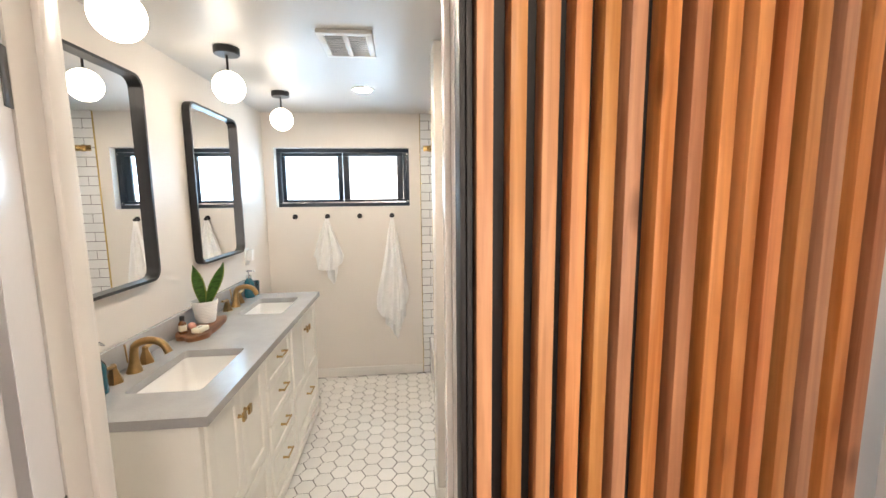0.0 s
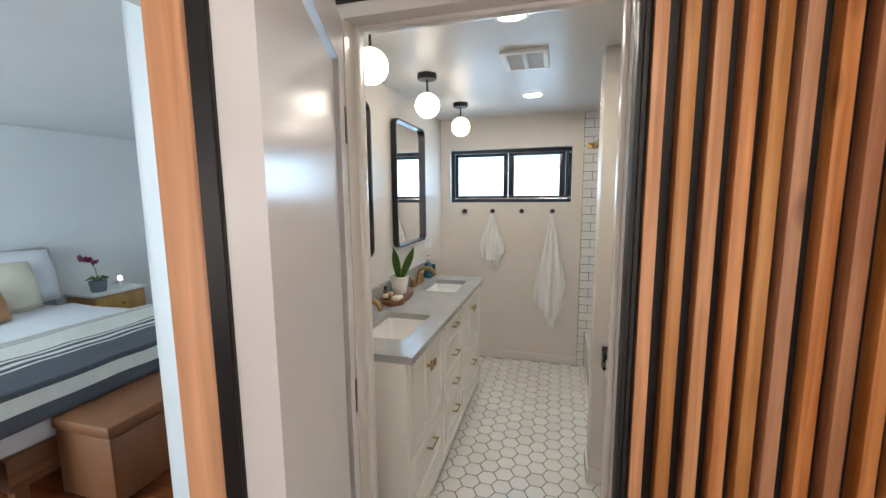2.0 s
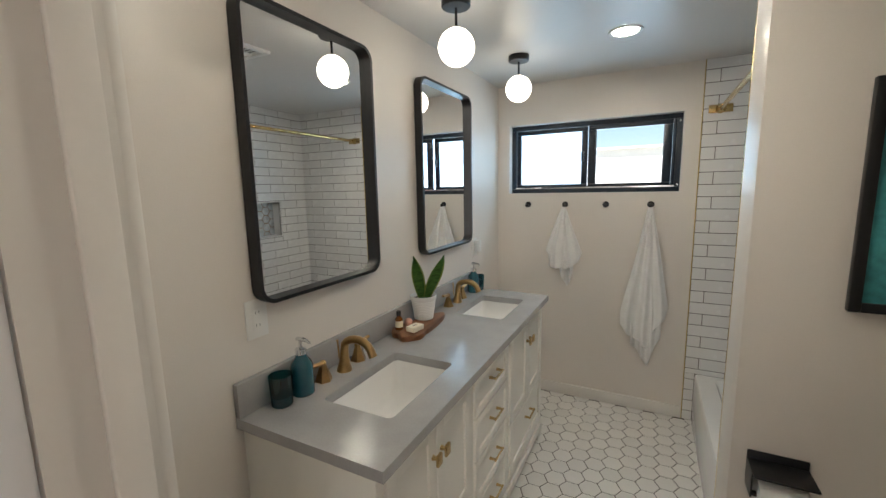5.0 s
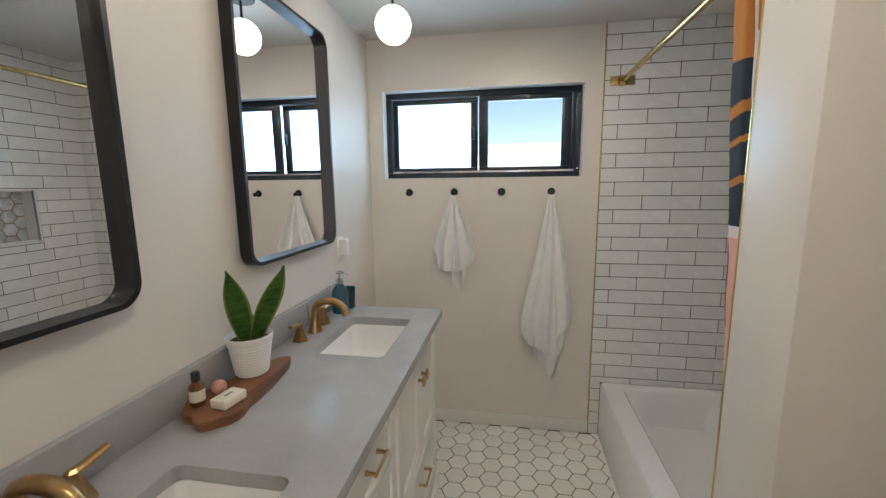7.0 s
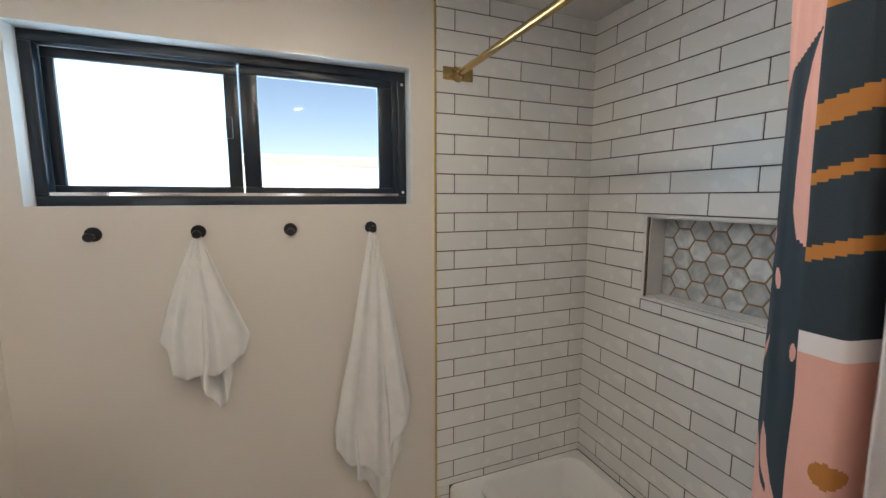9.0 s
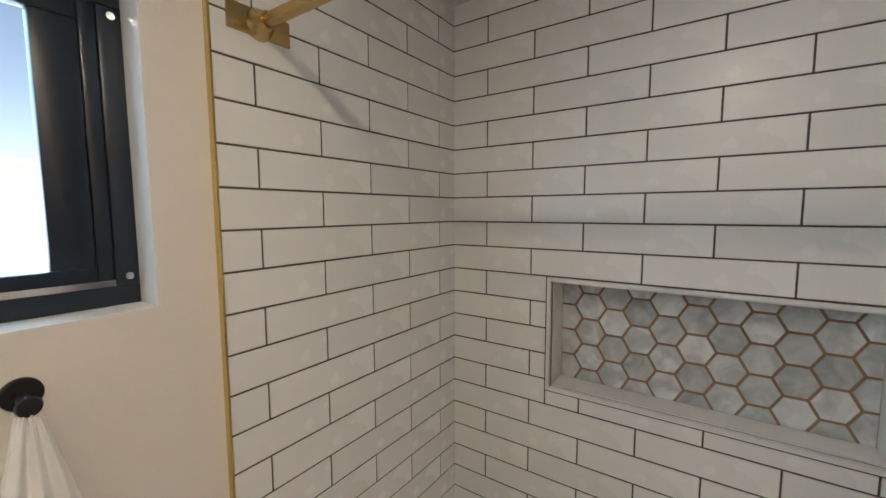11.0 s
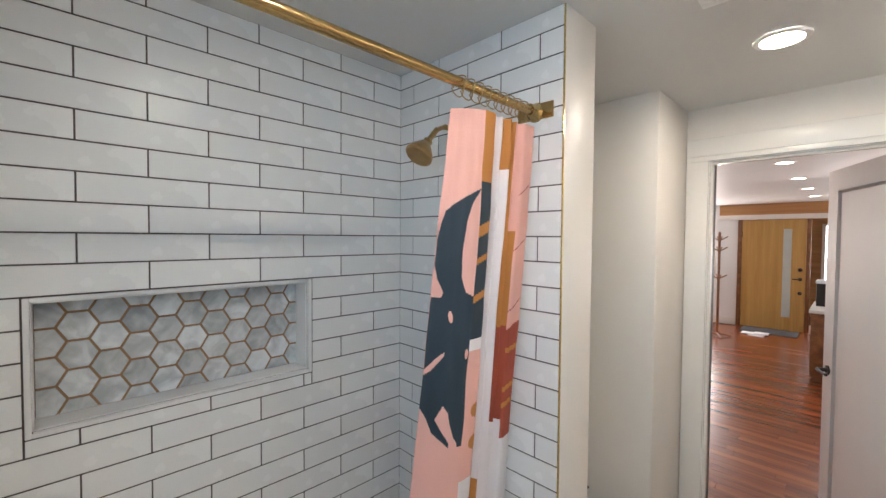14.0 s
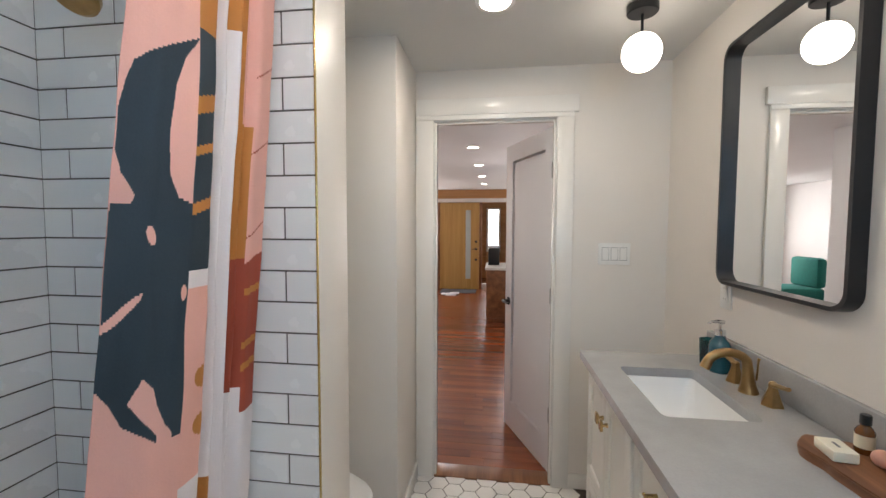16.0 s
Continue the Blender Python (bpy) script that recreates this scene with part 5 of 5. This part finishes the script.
def bed():
    b = thing("bed", (-2.7, 0.8, 0), "bed made with white linen and a grey upholstered headboard", "bed")
    part("base", boxes((BX0, BX1, BY0 + 0.04, BY1 - 0.04, 0.12, 0.30), bevel=0.01), brown_wood, b)
    for px in (BX0 + 0.06, BX1 - 0.06):
        for py in (BY0 + 0.1, BY1 - 0.1):
            part("leg", boxes((px - 0.03, px + 0.03, py - 0.03, py + 0.03, 0.0, 0.12)), brown_wood, b)
    part("mattress", soft_box(BX0, BX1, BY0, BY1, 0.30, 0.57, 0.05, 0.012), linen_white, b)
    part("headboard", boxes((-3.98, BX0 - 0.005, BY0 - 0.03, BY1 + 0.12, 0.0, 1.12), bevel=0.025), grey_fabric, b, "grey upholstered headboard")
    part("duvet", soft_box(BX0 + 0.35, BX1 - 0.02, BY0 - 0.035, BY1 + 0.035, 0.36, 0.605, 0.06, 0.03, 4.0, 5), linen_white, b, "rumpled white duvet")


bed()


def pillow(at, size, rot, mat, label, seed):
    p = thing("pillow", at, label, "pillow", "pillows on the bed")
    bm = bmesh.new()
    w, h, d = size
    n = 14
    grid = {}
    for s in (1, -1):
        for i in range(n + 1):
            for j in range(n + 1):
                u, v = i / n * 2 - 1, j / n * 2 - 1
                k = (max(0, 1 - u ** 4) * max(0, 1 - v ** 4)) ** 0.45
                pinch = 1 - 0.06 * (abs(u * v))
                if s == -1 and (i in (0, n) or j in (0, n)):
                    grid[(s, i, j)] = grid[(1, i, j)]
                    continue
                grid[(s, i, j)] = bm.verts.new((s * d / 2 * k + 0.008 * noise.noise((u * 2, v * 2, seed + s)), u * w / 2 * pinch, h / 2 + v * h / 2 * pinch))
        for i in range(n):
            for j in range(n):
                f = (grid[(s, i, j)], grid[(s, i + 1, j)], grid[(s, i + 1, j + 1)], grid[(s, i, j + 1)])
                bm.faces.new(f if s > 0 else f[::-1])
    bmesh.ops.recalc_face_normals(bm, faces=bm.faces)
    part_local("cushion", bm, mat, p)
    p.matrix_world = pose(*at, *rot)
    return p


pillow((-3.70, 1.28, 0.60), (0.78, 0.54, 0.24), (0, -14, 0), linen_white, "large white pillow against the headboard", 1)
pillow((-3.70, 0.46, 0.60), (0.78, 0.54, 0.24), (0, -14, 0), linen_white, "large white pillow against the headboard", 2)
pillow((-3.46, 1.10, 0.605), (0.56, 0.48, 0.19), (0, -22, -4), linen_cream, "cream cushion in front of the pillows", 3)
pillow((-3.46, 0.46, 0.605), (0.56, 0.48, 0.19), (0, -22, 4), linen_cream, "cream cushion in front of the pillows", 5)
pillow((-3.24, 0.84, 0.605), (0.42, 0.34, 0.15), (0, -26, 5), cloth_tan, "small tan cushion in front of the cream ones", 6)


def throw_blanket():
    """A striped blanket across the foot of the bed, falling over its side."""
    t = thing("throw_blanket", (-1.95, 0.8, 0.63), "cream throw with charcoal stripes across the bed foot", "blanket")
    nu, nv = 90, 70
    verts, faces, idx = [], [], []
    for j in range(nv + 1):
        v = j / nv
        s = -0.50 + v * 2.72
        for i in range(nu + 1):
            u = i / nu
            xx = -2.52 + u * 1.08
            yy, zz = BY0 - 0.055 + max(0, s) * 1.0, 0.637
            if s < 0:
                yy, zz = BY0 - 0.06 + 0.02 * math.sin(9 * u), 0.637 + s * 1.0
            if yy > BY1 + 0.06:
                zz -= yy - BY1 - 0.06
                yy = BY1 + 0.06
            zz += 0.012 * noise.noise((xx * 4, yy * 4, 1.0))
            if u > 0.92:
                zz -= (u - 0.92) * 2.2
            verts.append((xx + 1.95, yy - 0.8, zz - 0.63))
    bands = [(0.03, 0.045), (0.07, 0.078), (0.10, 0.108), (0.13, 0.136), (0.40, 0.42), (0.46, 0.50), (0.54, 0.59), (0.61, 0.93), (0.965, 1.0)]
    for j in range(nv):
        for i in range(nu):
            a = j * (nu + 1) + i
            faces.append((a, a + 1, a + nu + 2, a + nu + 1))
            u = (i + 0.5) / nu
            idx.append(1 if any(p <= u <= q for p, q in bands) else 0)
    me = bpy.data.meshes.new("cloth")
    me.from_pydata(verts, [], faces)
    me.materials.append(material("throw_cream", (0.68, 0.66, 0.60), 0.95, var=0.06, scale=20, bump=0.6, bump_scale=180))
    me.materials.append(cloth_charcoal)
    me.polygons.foreach_set("material_index", idx)
    me.polygons.foreach_set("use_smooth", [True] * len(faces))
    ob = new("cloth", me)
    ob.parent = t
    so = ob.modifiers.new("thickness", "SOLIDIFY")
    so.thickness = 0.008


throw_blanket()
bench = thing("ottoman_bench", (-1.26, 0.8, 0), "brown leather storage bench at the foot of the bed", "bench")
part("body", boxes((-1.46, -1.06, 0.24, 1.42, 0.015, 0.385), bevel=0.012), leather, bench)
part("lid", boxes((-1.47, -1.05, 0.23, 1.43, 0.388, 0.455), bevel=0.015), leather, bench)
for px in (-1.43, -1.09):
    for py in (0.27, 1.39):
        part("foot", boxes((px - 0.02, px + 0.02, py - 0.02, py + 0.02, 0.0, 0.015)), black_paint, bench)
NS = 2.12                                              # middle of the nightstand
ns = thing("nightstand", (-3.75, NS, 0), "wooden nightstand with a drawer and a stone top", "nightstand")
part("body", boxes((-3.97, -3.56, NS - 0.27, NS + 0.27, 0.16, 0.57), bevel=0.004), orange_wood, ns)
part("top", boxes((-3.98, -3.54, NS - 0.29, NS + 0.29, 0.571, 0.595), bevel=0.004), stucco_white, ns)
dr = part("drawer_front", boxes((-3.56, -3.542, NS - 0.25, NS + 0.25, 0.36, 0.55), bevel=0.003), yellow_door, ns)
part("knob", lathe([(0.012, 0), (0.014, 0.02)], (-3.542, NS, 0.455), 14, "x"), brass, dr)
for px in (-3.94, -3.59):
    for py in (NS - 0.24, NS + 0.24):
        part("leg", lathe([(0.012, 0.0), (0.02, 0.16)], (px, py, 0), 10), orange_wood, ns)


def orchid():
    o = thing("orchid", (-3.72, NS - 0.11, 0.596), "magenta orchid in a grey pot on the nightstand", "plant")
    c = (-3.72, NS - 0.11, 0.596)
    part("pot", lathe([(0.062, 0.0), (0.068, 0.004), (0.082, 0.12), (0.078, 0.12), (0.07, 0.105)], c, 26), pot_grey, o)
    for k in range(6):
        a = k * 1.05 + 0.3
        part("leaf", tube([(c[0], c[1], c[2] + 0.11), (c[0] + 0.05 * math.cos(a), c[1] + 0.05 * math.sin(a), c[2] + 0.16), (c[0] + 0.11 * math.cos(a), c[1] + 0.11 * math.sin(a), c[2] + 0.14)], [0.01, 0.018, 0.004], 8, 0.35), leaf_green, o)
    st = [(c[0], c[1], c[2] + 0.11), (c[0], c[1] - 0.01, c[2] + 0.25), (c[0], c[1] - 0.06, c[2] + 0.36), (c[0], c[1] - 0.15, c[2] + 0.41)]
    part("stem", tube(st, 0.004, 8), leaf_green, o)
    r = random.Random(2)
    for k in range(9):
        t = k / 8
        p = (c[0] + r.uniform(-0.02, 0.03), c[1] - 0.16 + 0.15 * t, c[2] + 0.41 - 0.06 * t - r.uniform(0, 0.03))
        fl = bmesh.new()
        for q in range(5):
            a = q * 1.2566
            e = [fl.verts.new((p[0] + 0.006, p[1], p[2]))]
            for da, rr in ((-0.5, 0.02), (0.0, 0.034), (0.5, 0.02)):
                e.append(fl.verts.new((p[0] + 0.01 * math.sin(q), p[1] + rr * math.cos(a + da), p[2] + rr * math.sin(a + da))))
            fl.faces.new(e)
        bmesh.ops.solidify(fl, geom=list(fl.faces), thickness=0.0015)
        part("flower", fl, magenta, o)


orchid()
cd = thing("candle", (-3.70, NS + 0.11, 0.596), "small glowing tea light in a glass cup on the nightstand", "candle")
part("cup", lathe([(0.03, 0.0), (0.034, 0.08), (0.031, 0.08), (0.028, 0.006)], (-3.70, NS + 0.11, 0.596), 20), frosted_glass, cd)
part("bulb", lathe([(0.004, 0.085), (0.022, 0.1), (0.024, 0.115), (0.012, 0.135)], (-3.70, NS + 0.11, 0.596), 16), globe_glow, cd, "glowing bulb")


# entrance seen down the hall ------------------------------------------------
def front_door():
    d = thing("front_door", (1.77, FY, 0), "yellow wooden entrance door with a narrow glass strip", "door", kind="structure")
    x0, x1, y = 1.305, 2.225, FY
    g0, g1 = 1.50, 1.62
    part("leaf", boxes((x0, g0, y - 0.03, y + 0.015, 0.01, 2.02), (g1, x1, y - 0.03, y + 0.015, 0.01, 2.02), (g0, g1, y - 0.03, y + 0.015, 0.01, 0.25), (g0, g1, y - 0.03, y + 0.015, 1.85, 2.02)), yellow_door, d)
    part("glass_strip", boxes((g0, g1, y - 0.015, y + 0.002, 0.25, 1.85)), frosted_glass, d, "frosted glass strip")
    part("frame", boxes((x0 - 0.06, x0 - 0.004, y - 0.06, y + 0.02, 0, 2.028), (x1 + 0.004, x1 + 0.07, y - 0.06, y + 0.02, 0, 2.028), bevel=0.003), brown_wood, d)
    for z in (1.12, 0.95, 0.70):
        part("lock", lathe([(0.03, 0.0), (0.03, 0.015), (0.012, 0.02), (0.012, 0.05)], (x0 + 0.07, y + 0.015, z), 16, "y"), black_metal, d)
    part("lever", tube([(x0 + 0.07, y + 0.06, 0.95), (x0 + 0.17, y + 0.06, 0.95)], 0.01, 8), black_metal, d)
    for z in (0.25, 1.75):
        part("hinge", boxes((x1 - 0.005, x1 + 0.004, y + 0.0155, y + 0.025, z - 0.05, z + 0.05)), black_metal, d)


front_door()
rack = thing("coat_rack", (2.32, -5.8, 0), "dark wooden standing coat rack", "coat rack")
part("pole", lathe([(0.02, 0.02), (0.02, 1.76), (0.012, 1.78)], (2.32, -5.8, 0), 12), brown_wood, rack)
for k in range(4):
    a = k * 1.57 + 0.5
    c, s = math.cos(a), math.sin(a)
    part("leg", tube([(2.32, -5.8, 0.06), (2.32 + 0.2 * c, -5.8 + 0.2 * s, 0.012)], [0.016, 0.011], 8), brown_wood, rack)
    for z in (1.70, 1.52, 1.05):
        part("peg", tube([(2.32, -5.8, z - 0.07), (2.32 + 0.12 * c, -5.8 + 0.12 * s, z)], [0.011, 0.009], 8), brown_wood, rack)
solid("door_mat", boxes((1.35, 2.15, FY + 0.05, FY + 0.6, 0.0012, 0.012), bevel=0.003), material("mat_grey", (0.075, 0.085, 0.10), 0.95, var=0.2, scale=60, bump=0.8, bump_scale=200), "dark grey door mat at the entrance", "door mat", kind="object")
paper = bmesh.new()
for k, (a, b, w) in enumerate(((1.86, -6.35, 0.22), (1.95, -6.42, 0.26), (1.80, -6.45, 0.2))):
    box(paper, a - w / 2, a + w / 2, b - 0.1, b + 0.1, 0.0012 + k * 0.012, 0.010 + k * 0.012, 0.003)
solid("folded_towel", paper, linen_white, "crumpled white cloth on the hall floor", "cloth", kind="object")
isl = thing("console_cabinet", (0.95, -4.3, 0), "dark reddish wooden cabinet with a white top", "cabinet")
part("body", boxes((0.55, 1.05, -4.9, -4.0, 0.06, 0.80), bevel=0.004), brown_wood, isl)
part("top", boxes((0.53, 1.07, -4.92, -3.98, 0.801, 0.84), bevel=0.004), stucco_white, isl)
for q in (-4.85, -4.05):
    part("foot", boxes((0.58, 1.02, q - 0.03, q + 0.03, 0.0, 0.06)), brown_wood, isl)
dt = thing("monitor", (0.95, -4.5, 0.841), "dark box with white papers on the cabinet", "box")
part("body", boxes((0.85, 1.03, -4.7, -4.4, 0.8405, 1.12), bevel=0.01), black_paint, dt)
part("sheet", boxes((0.84, 1.04, -4.72, -4.38, 1.1205, 1.15), bevel=0.004), linen_white, dt)
fw = thing("window_2", (1.02, -9.5, 1.2), "bright far window in the dining area", "window", kind="structure")
part("window_frame", boxes((0.80, 0.86, -9.498, -9.46, 0.75, 2.0), (1.14, 1.20, -9.498, -9.46, 0.75, 2.0), (0.86, 1.14, -9.498, -9.46, 0.75, 0.8), (0.86, 1.14, -9.498, -9.46, 1.95, 2.0)), trim_paint, fw)
# The pane emits light itself; the wall behind it is closed.
part("pane", boxes((0.86, 1.14, -9.497, -9.485, 0.8, 1.95)), emitter("day_pane_glow", (0.9, 0.96, 1.0), 3.0), fw, "pane that glows in place of daylight")
tc = thing("teal_armchair", (4.3, -5.6, 0), "teal upholstered armchair in the living room", "chair")
part("seat", boxes((3.95, 4.6, -5.95, -5.3, 0.16, 0.44), bevel=0.05), material("teal_cloth", (0.02, 0.20, 0.17), 0.9, var=0.1, scale=20), tc)
part("backrest", boxes((4.45, 4.62, -5.95, -5.3, 0.44, 0.95), bevel=0.06), MATS["teal_cloth"], tc)
for px in (4.0, 4.55):
    for py in (-5.9, -5.35):
        part("leg", boxes((px - 0.02, px + 0.02, py - 0.02, py + 0.02, 0.0, 0.16)), brown_wood, tc)

# pieces of walls and floors, shared meshes ----------------------------------
TP, TL, TZ0, G = 0.0757, 0.2925, 1.504, 0.004       # row pitch, tile pitch, a joint's height, joint


def tile_mesh(cache, w, h, d, mat):
    key = (round(w, 3), round(h, 3))
    if key not in cache:
        cache[key] = finish("tile", boxes((0, w, -d, 0, 0, h), bevel=0.0012), mat, False)
    return cache[key]


def tile_wall(parent, place, u0, u1, ua, z0, cache, skip=None):
    """Rows of subway tiles in half bond. place(u, z) gives the pose; ua is a joint of the even rows."""
    k0 = int((z0 - TZ0) // TP) - 1
    for k in range(k0, 14):
        za, zb = max(z0, TZ0 + k * TP + G / 2), min(CEIL - 0.001, TZ0 + (k + 1) * TP - G / 2)
        if zb - za < 0.01:
            continue
        base = ua + (TL / 2 if k % 2 else 0)
        n0 = math.floor((u0 - base) / TL)
        u = base + n0 * TL
        while u < u1:
            lo, hi = max(u + G / 2, u0), min(u + TL - G / 2, u1)
            pieces = [(lo, hi, za, zb)]
            if skip:
                s0, s1, q0, q1 = skip
                if zb > q0 and za < q1 and hi > s0 and lo < s1:
                    pieces = [(lo, min(hi, s0 - G), za, zb), (max(lo, s1 + G), hi, za, zb), (max(lo, s0), min(hi, s1), za, q0 - G), (max(lo, s0), min(hi, s1), q1 + G, zb)]
            for a, b, za2, zb2 in pieces:
                if b - a > 0.006 and zb2 - za2 > 0.006:
                    t = new("tile", tile_mesh(cache, b - a, zb2 - za2, 0.0115, tile_white))
                    t.parent = parent
                    t.matrix_local = place(a, b, za2) @ pose(0, 0, 0, rnd.uniform(-0.3, 0.3), 0, rnd.uniform(-0.07, 0.07))
            u += TL


cache = {}
# back wall faces -x, u runs along y; the window wall faces -y, the wing wall +y, u runs along x
tile_wall(wall_tub, lambda a, b, z: pose(TX + 0.0115, b, z, 0, 0, -90), WF + 0.012, 2.709, 2.150 - 3 * TL, 0.3345, cache, (NY0 - 0.012, NY1 + 0.012, NZ0 - 0.012, NZ1 + 0.012))
gn = solid("grout_panel", boxes((1.317, TX + 0.003, WY - 0.0102, WY - 0.0005, 0.0, CEIL)), grout_dark, "white subway tiles with dark grout beside the window", "tiling")
tile_wall(gn, lambda a, b, z: pose(a, WY - 0.0005, z), 1.318, TX, 1.2467, 0.3345, cache)
tile_wall(gn, lambda a, b, z: pose(a, WY - 0.0005, z), 1.318, 1.373, 1.305, 0.002, {}, (1.3, 1.4, 0.337, 3.0))
gw = solid("grout_panel", boxes((WE + 0.0035, TX + 0.003, WF + 0.0005, WF + 0.0102, 0.0, CEIL)), grout_dark, "white subway tiles with dark grout on the wing wall", "tiling")
tile_wall(gw, lambda a, b, z: pose(b, WF + 0.0005, z, 0, 0, 180), WE + 0.004, TX, 1.247, 0.3345, cache)
tile_wall(gw, lambda a, b, z: pose(b, WF + 0.0005, z, 0, 0, 180), WE + 0.004, 1.373, 1.305, 0.002, {}, (1.2, 1.4, 0.337, 3.0))
solid("trim", boxes((1.312, 1.3165, WY - 0.0145, WY, 0.0, CEIL - 0.001), bevel=0.001), gold_trim, "thin brass edge trim beside the tiles", "trim")
solid("trim", boxes((WE - 0.0006, WE + 0.003, WF + 0.0062, WF + 0.0128, 0.0, CEIL - 0.001), bevel=0.001), gold_trim, "thin brass edge trim on the wing wall", "trim")


def hexagon(bm, cu, cv, r, lim, lift, put):
    """A flat-topped hexagon tile, cut to the limits."""
    pts = [(cu + r * math.cos(radians(60 * k)), cv + r * math.sin(radians(60 * k))) for k in range(6)]
    for ax, side, val in ((0, 1, lim[0]), (0, -1, lim[1]), (1, 1, lim[2]), (1, -1, lim[3])):
        out = []
        for k in range(len(pts)):
            p, q = pts[k], pts[(k + 1) % len(pts)]
            ip, iq = side * (p[ax] - val) >= 0, side * (q[ax] - val) >= 0
            if ip:
                out.append(p)
            if ip != iq:
                t = (val - p[ax]) / (q[ax] - p[ax])
                out.append((p[0] + t * (q[0] - p[0]), p[1] + t * (q[1] - p[1])))
        pts = out
        if len(pts) < 3:
            return None
    n = len(pts)
    mu, mv = sum(p[0] for p in pts) / n, sum(p[1] for p in pts) / n
    lo = [bm.verts.new(put(p[0], p[1], 0.0)) for p in pts]
    mi = [bm.verts.new(put(p[0], p[1], lift - 0.001)) for p in pts]
    hi = [bm.verts.new(put(mu + (p[0] - mu) * 0.975, mv + (p[1] - mv) * 0.975, lift)) for p in pts]
    for a, b in ((lo, mi), (mi, hi)):
        for k in range(n):
            bm.faces.new((a[k], a[(k + 1) % n], b[(k + 1) % n], b[k]))
    bm.faces.new(hi)
    bmesh.ops.recalc_face_normals(bm, faces=bm.faces)
    return mu, mv


# niche: frame, lining and marble hexagons
niche = thing("niche", (TX, (NY0 + NY1) / 2, NZ0), "shower niche lined with grey marble hexagons", "niche", kind="structure")
e = 0.012
part("niche_frame", boxes((TX - 0.004, TX + 0.012, NY0 - e, NY0, NZ0 - e, NZ1 + e), (TX - 0.004, TX + 0.012, NY1, NY1 + e, NZ0 - e, NZ1 + e), (TX - 0.004, TX + 0.012, NY0, NY1, NZ0 - e, NZ0), (TX - 0.004, TX + 0.012, NY0, NY1, NZ1, NZ1 + e), bevel=0.002), tile_cut, niche, "white niche edging")
part("niche_lining", boxes((TX + 0.0121, TX + 0.098, NY0 - 0.0005, NY0 + 0.004, NZ0, NZ1), (TX + 0.0121, TX + 0.098, NY1 - 0.004, NY1 + 0.0005, NZ0, NZ1), (TX + 0.0121, TX + 0.098, NY0 + 0.004, NY1 - 0.004, NZ0 - 0.0005, NZ0 + 0.004), (TX + 0.0121, TX + 0.098, NY0 + 0.004, NY1 - 0.004, NZ1 - 0.004, NZ1 + 0.0005)), tile_cut, niche, "white niche lining")
part("grout", boxes((TX + 0.090, TX + 0.0985, NY0 + 0.004, NY1 - 0.004, NZ0 + 0.004, NZ1 - 0.004)), grout_gold, niche, "tan grout")
HR = 0.0437
for c in range(-2, 12):
    for r in range(-1, 6):
        bm = bmesh.new()
        cy, cz = 2.293 - c * 1.5 * HR, 1.411 - 3 * math.sqrt(3) * HR + r * math.sqrt(3) * HR - (math.sqrt(3) / 2 * HR if c % 2 else 0)
        m = hexagon(bm, cy, cz, HR - 0.0035, (NY0 + 0.005, NY1 - 0.005, NZ0 + 0.005, NZ1 - 0.005), 0.0032, lambda u, v, h: (TX + 0.0902 - h, u, v))
        if m is None or len(bm.faces) < 5:
            bm.free()
            continue
        bm.transform(Matrix.Translation((-(TX + 0.09), -m[0], -m[1])))
        t = new("hexagon_tile", finish("hexagon_tile", bm, marble, False))
        t.parent = niche
        t.location = Vector((TX + 0.09, m[0], m[1])) - Vector(niche.location)

# floor hexagons
FR = 0.0603
bm = bmesh.new()
hexagon(bm, 0, 0, FR - 0.0027, (-1, 1, -1, 1), 0.006, lambda u, v, h: (u, v, h - 0.006))
hex_me = finish("hexagon_tile", bm, hex_white, False)
rest = bmesh.new()
for c in range(-11, 14):
    for r in range(-26, 6):
        hx, hy = 0.937 + c * 1.5 * FR, 2.335 + r * math.sqrt(3) * FR + (math.sqrt(3) / 2 * FR if c % 2 else 0)
        if not (-0.05 < hx < TX and DY - 0.03 < hy < WY + 0.03):
            continue
        if 0.40 < hx < 1.40 or (hx <= 0.40 and hy > 2.05):
            t = new("hexagon_tile", hex_me)
            t.parent = bath_sub
            t.matrix_local = pose(hx, hy, rnd.uniform(-0.0003, 0.0003), rnd.uniform(-0.12, 0.12), rnd.uniform(-0.12, 0.12), 0)
        elif hx >= 1.40 and AY0 - 0.05 < hy < AY1 + 0.05:
            hexagon(rest, hx, hy, FR - 0.0027, (-9, 9, -9, 9), 0.006, lambda u, v, h: (u, v, h - 0.006))
tagged(part("alcove_tiles", rest, hex_white, bath_sub), kind="stuff")

# hall planks
planks = {}
y = DO - 0.045
row = 0
while y > -7.15:
    x = 0.33 - rnd.uniform(0, 0.9)
    while x < 2.3:
        ln = rnd.choice((0.75, 0.95, 1.15, 1.3))
        a, b = max(x, 0.33), min(x + ln, 2.3)
        if b - a > 0.05:
            key = round(b - a, 2)
            if key not in planks:
                planks[key] = finish("plank", boxes((-key / 2 + 0.0006, key / 2 - 0.0006, -0.0408, 0.0408, -0.011, 0.0), bevel=0.0008), oak_floor, False)
            t = new("plank", planks[key])
            t.parent = hall_sub
            t.location = ((a + b) / 2, y - 0.0415, 0.0)
        x += ln
    y -= 0.083
    row += 1
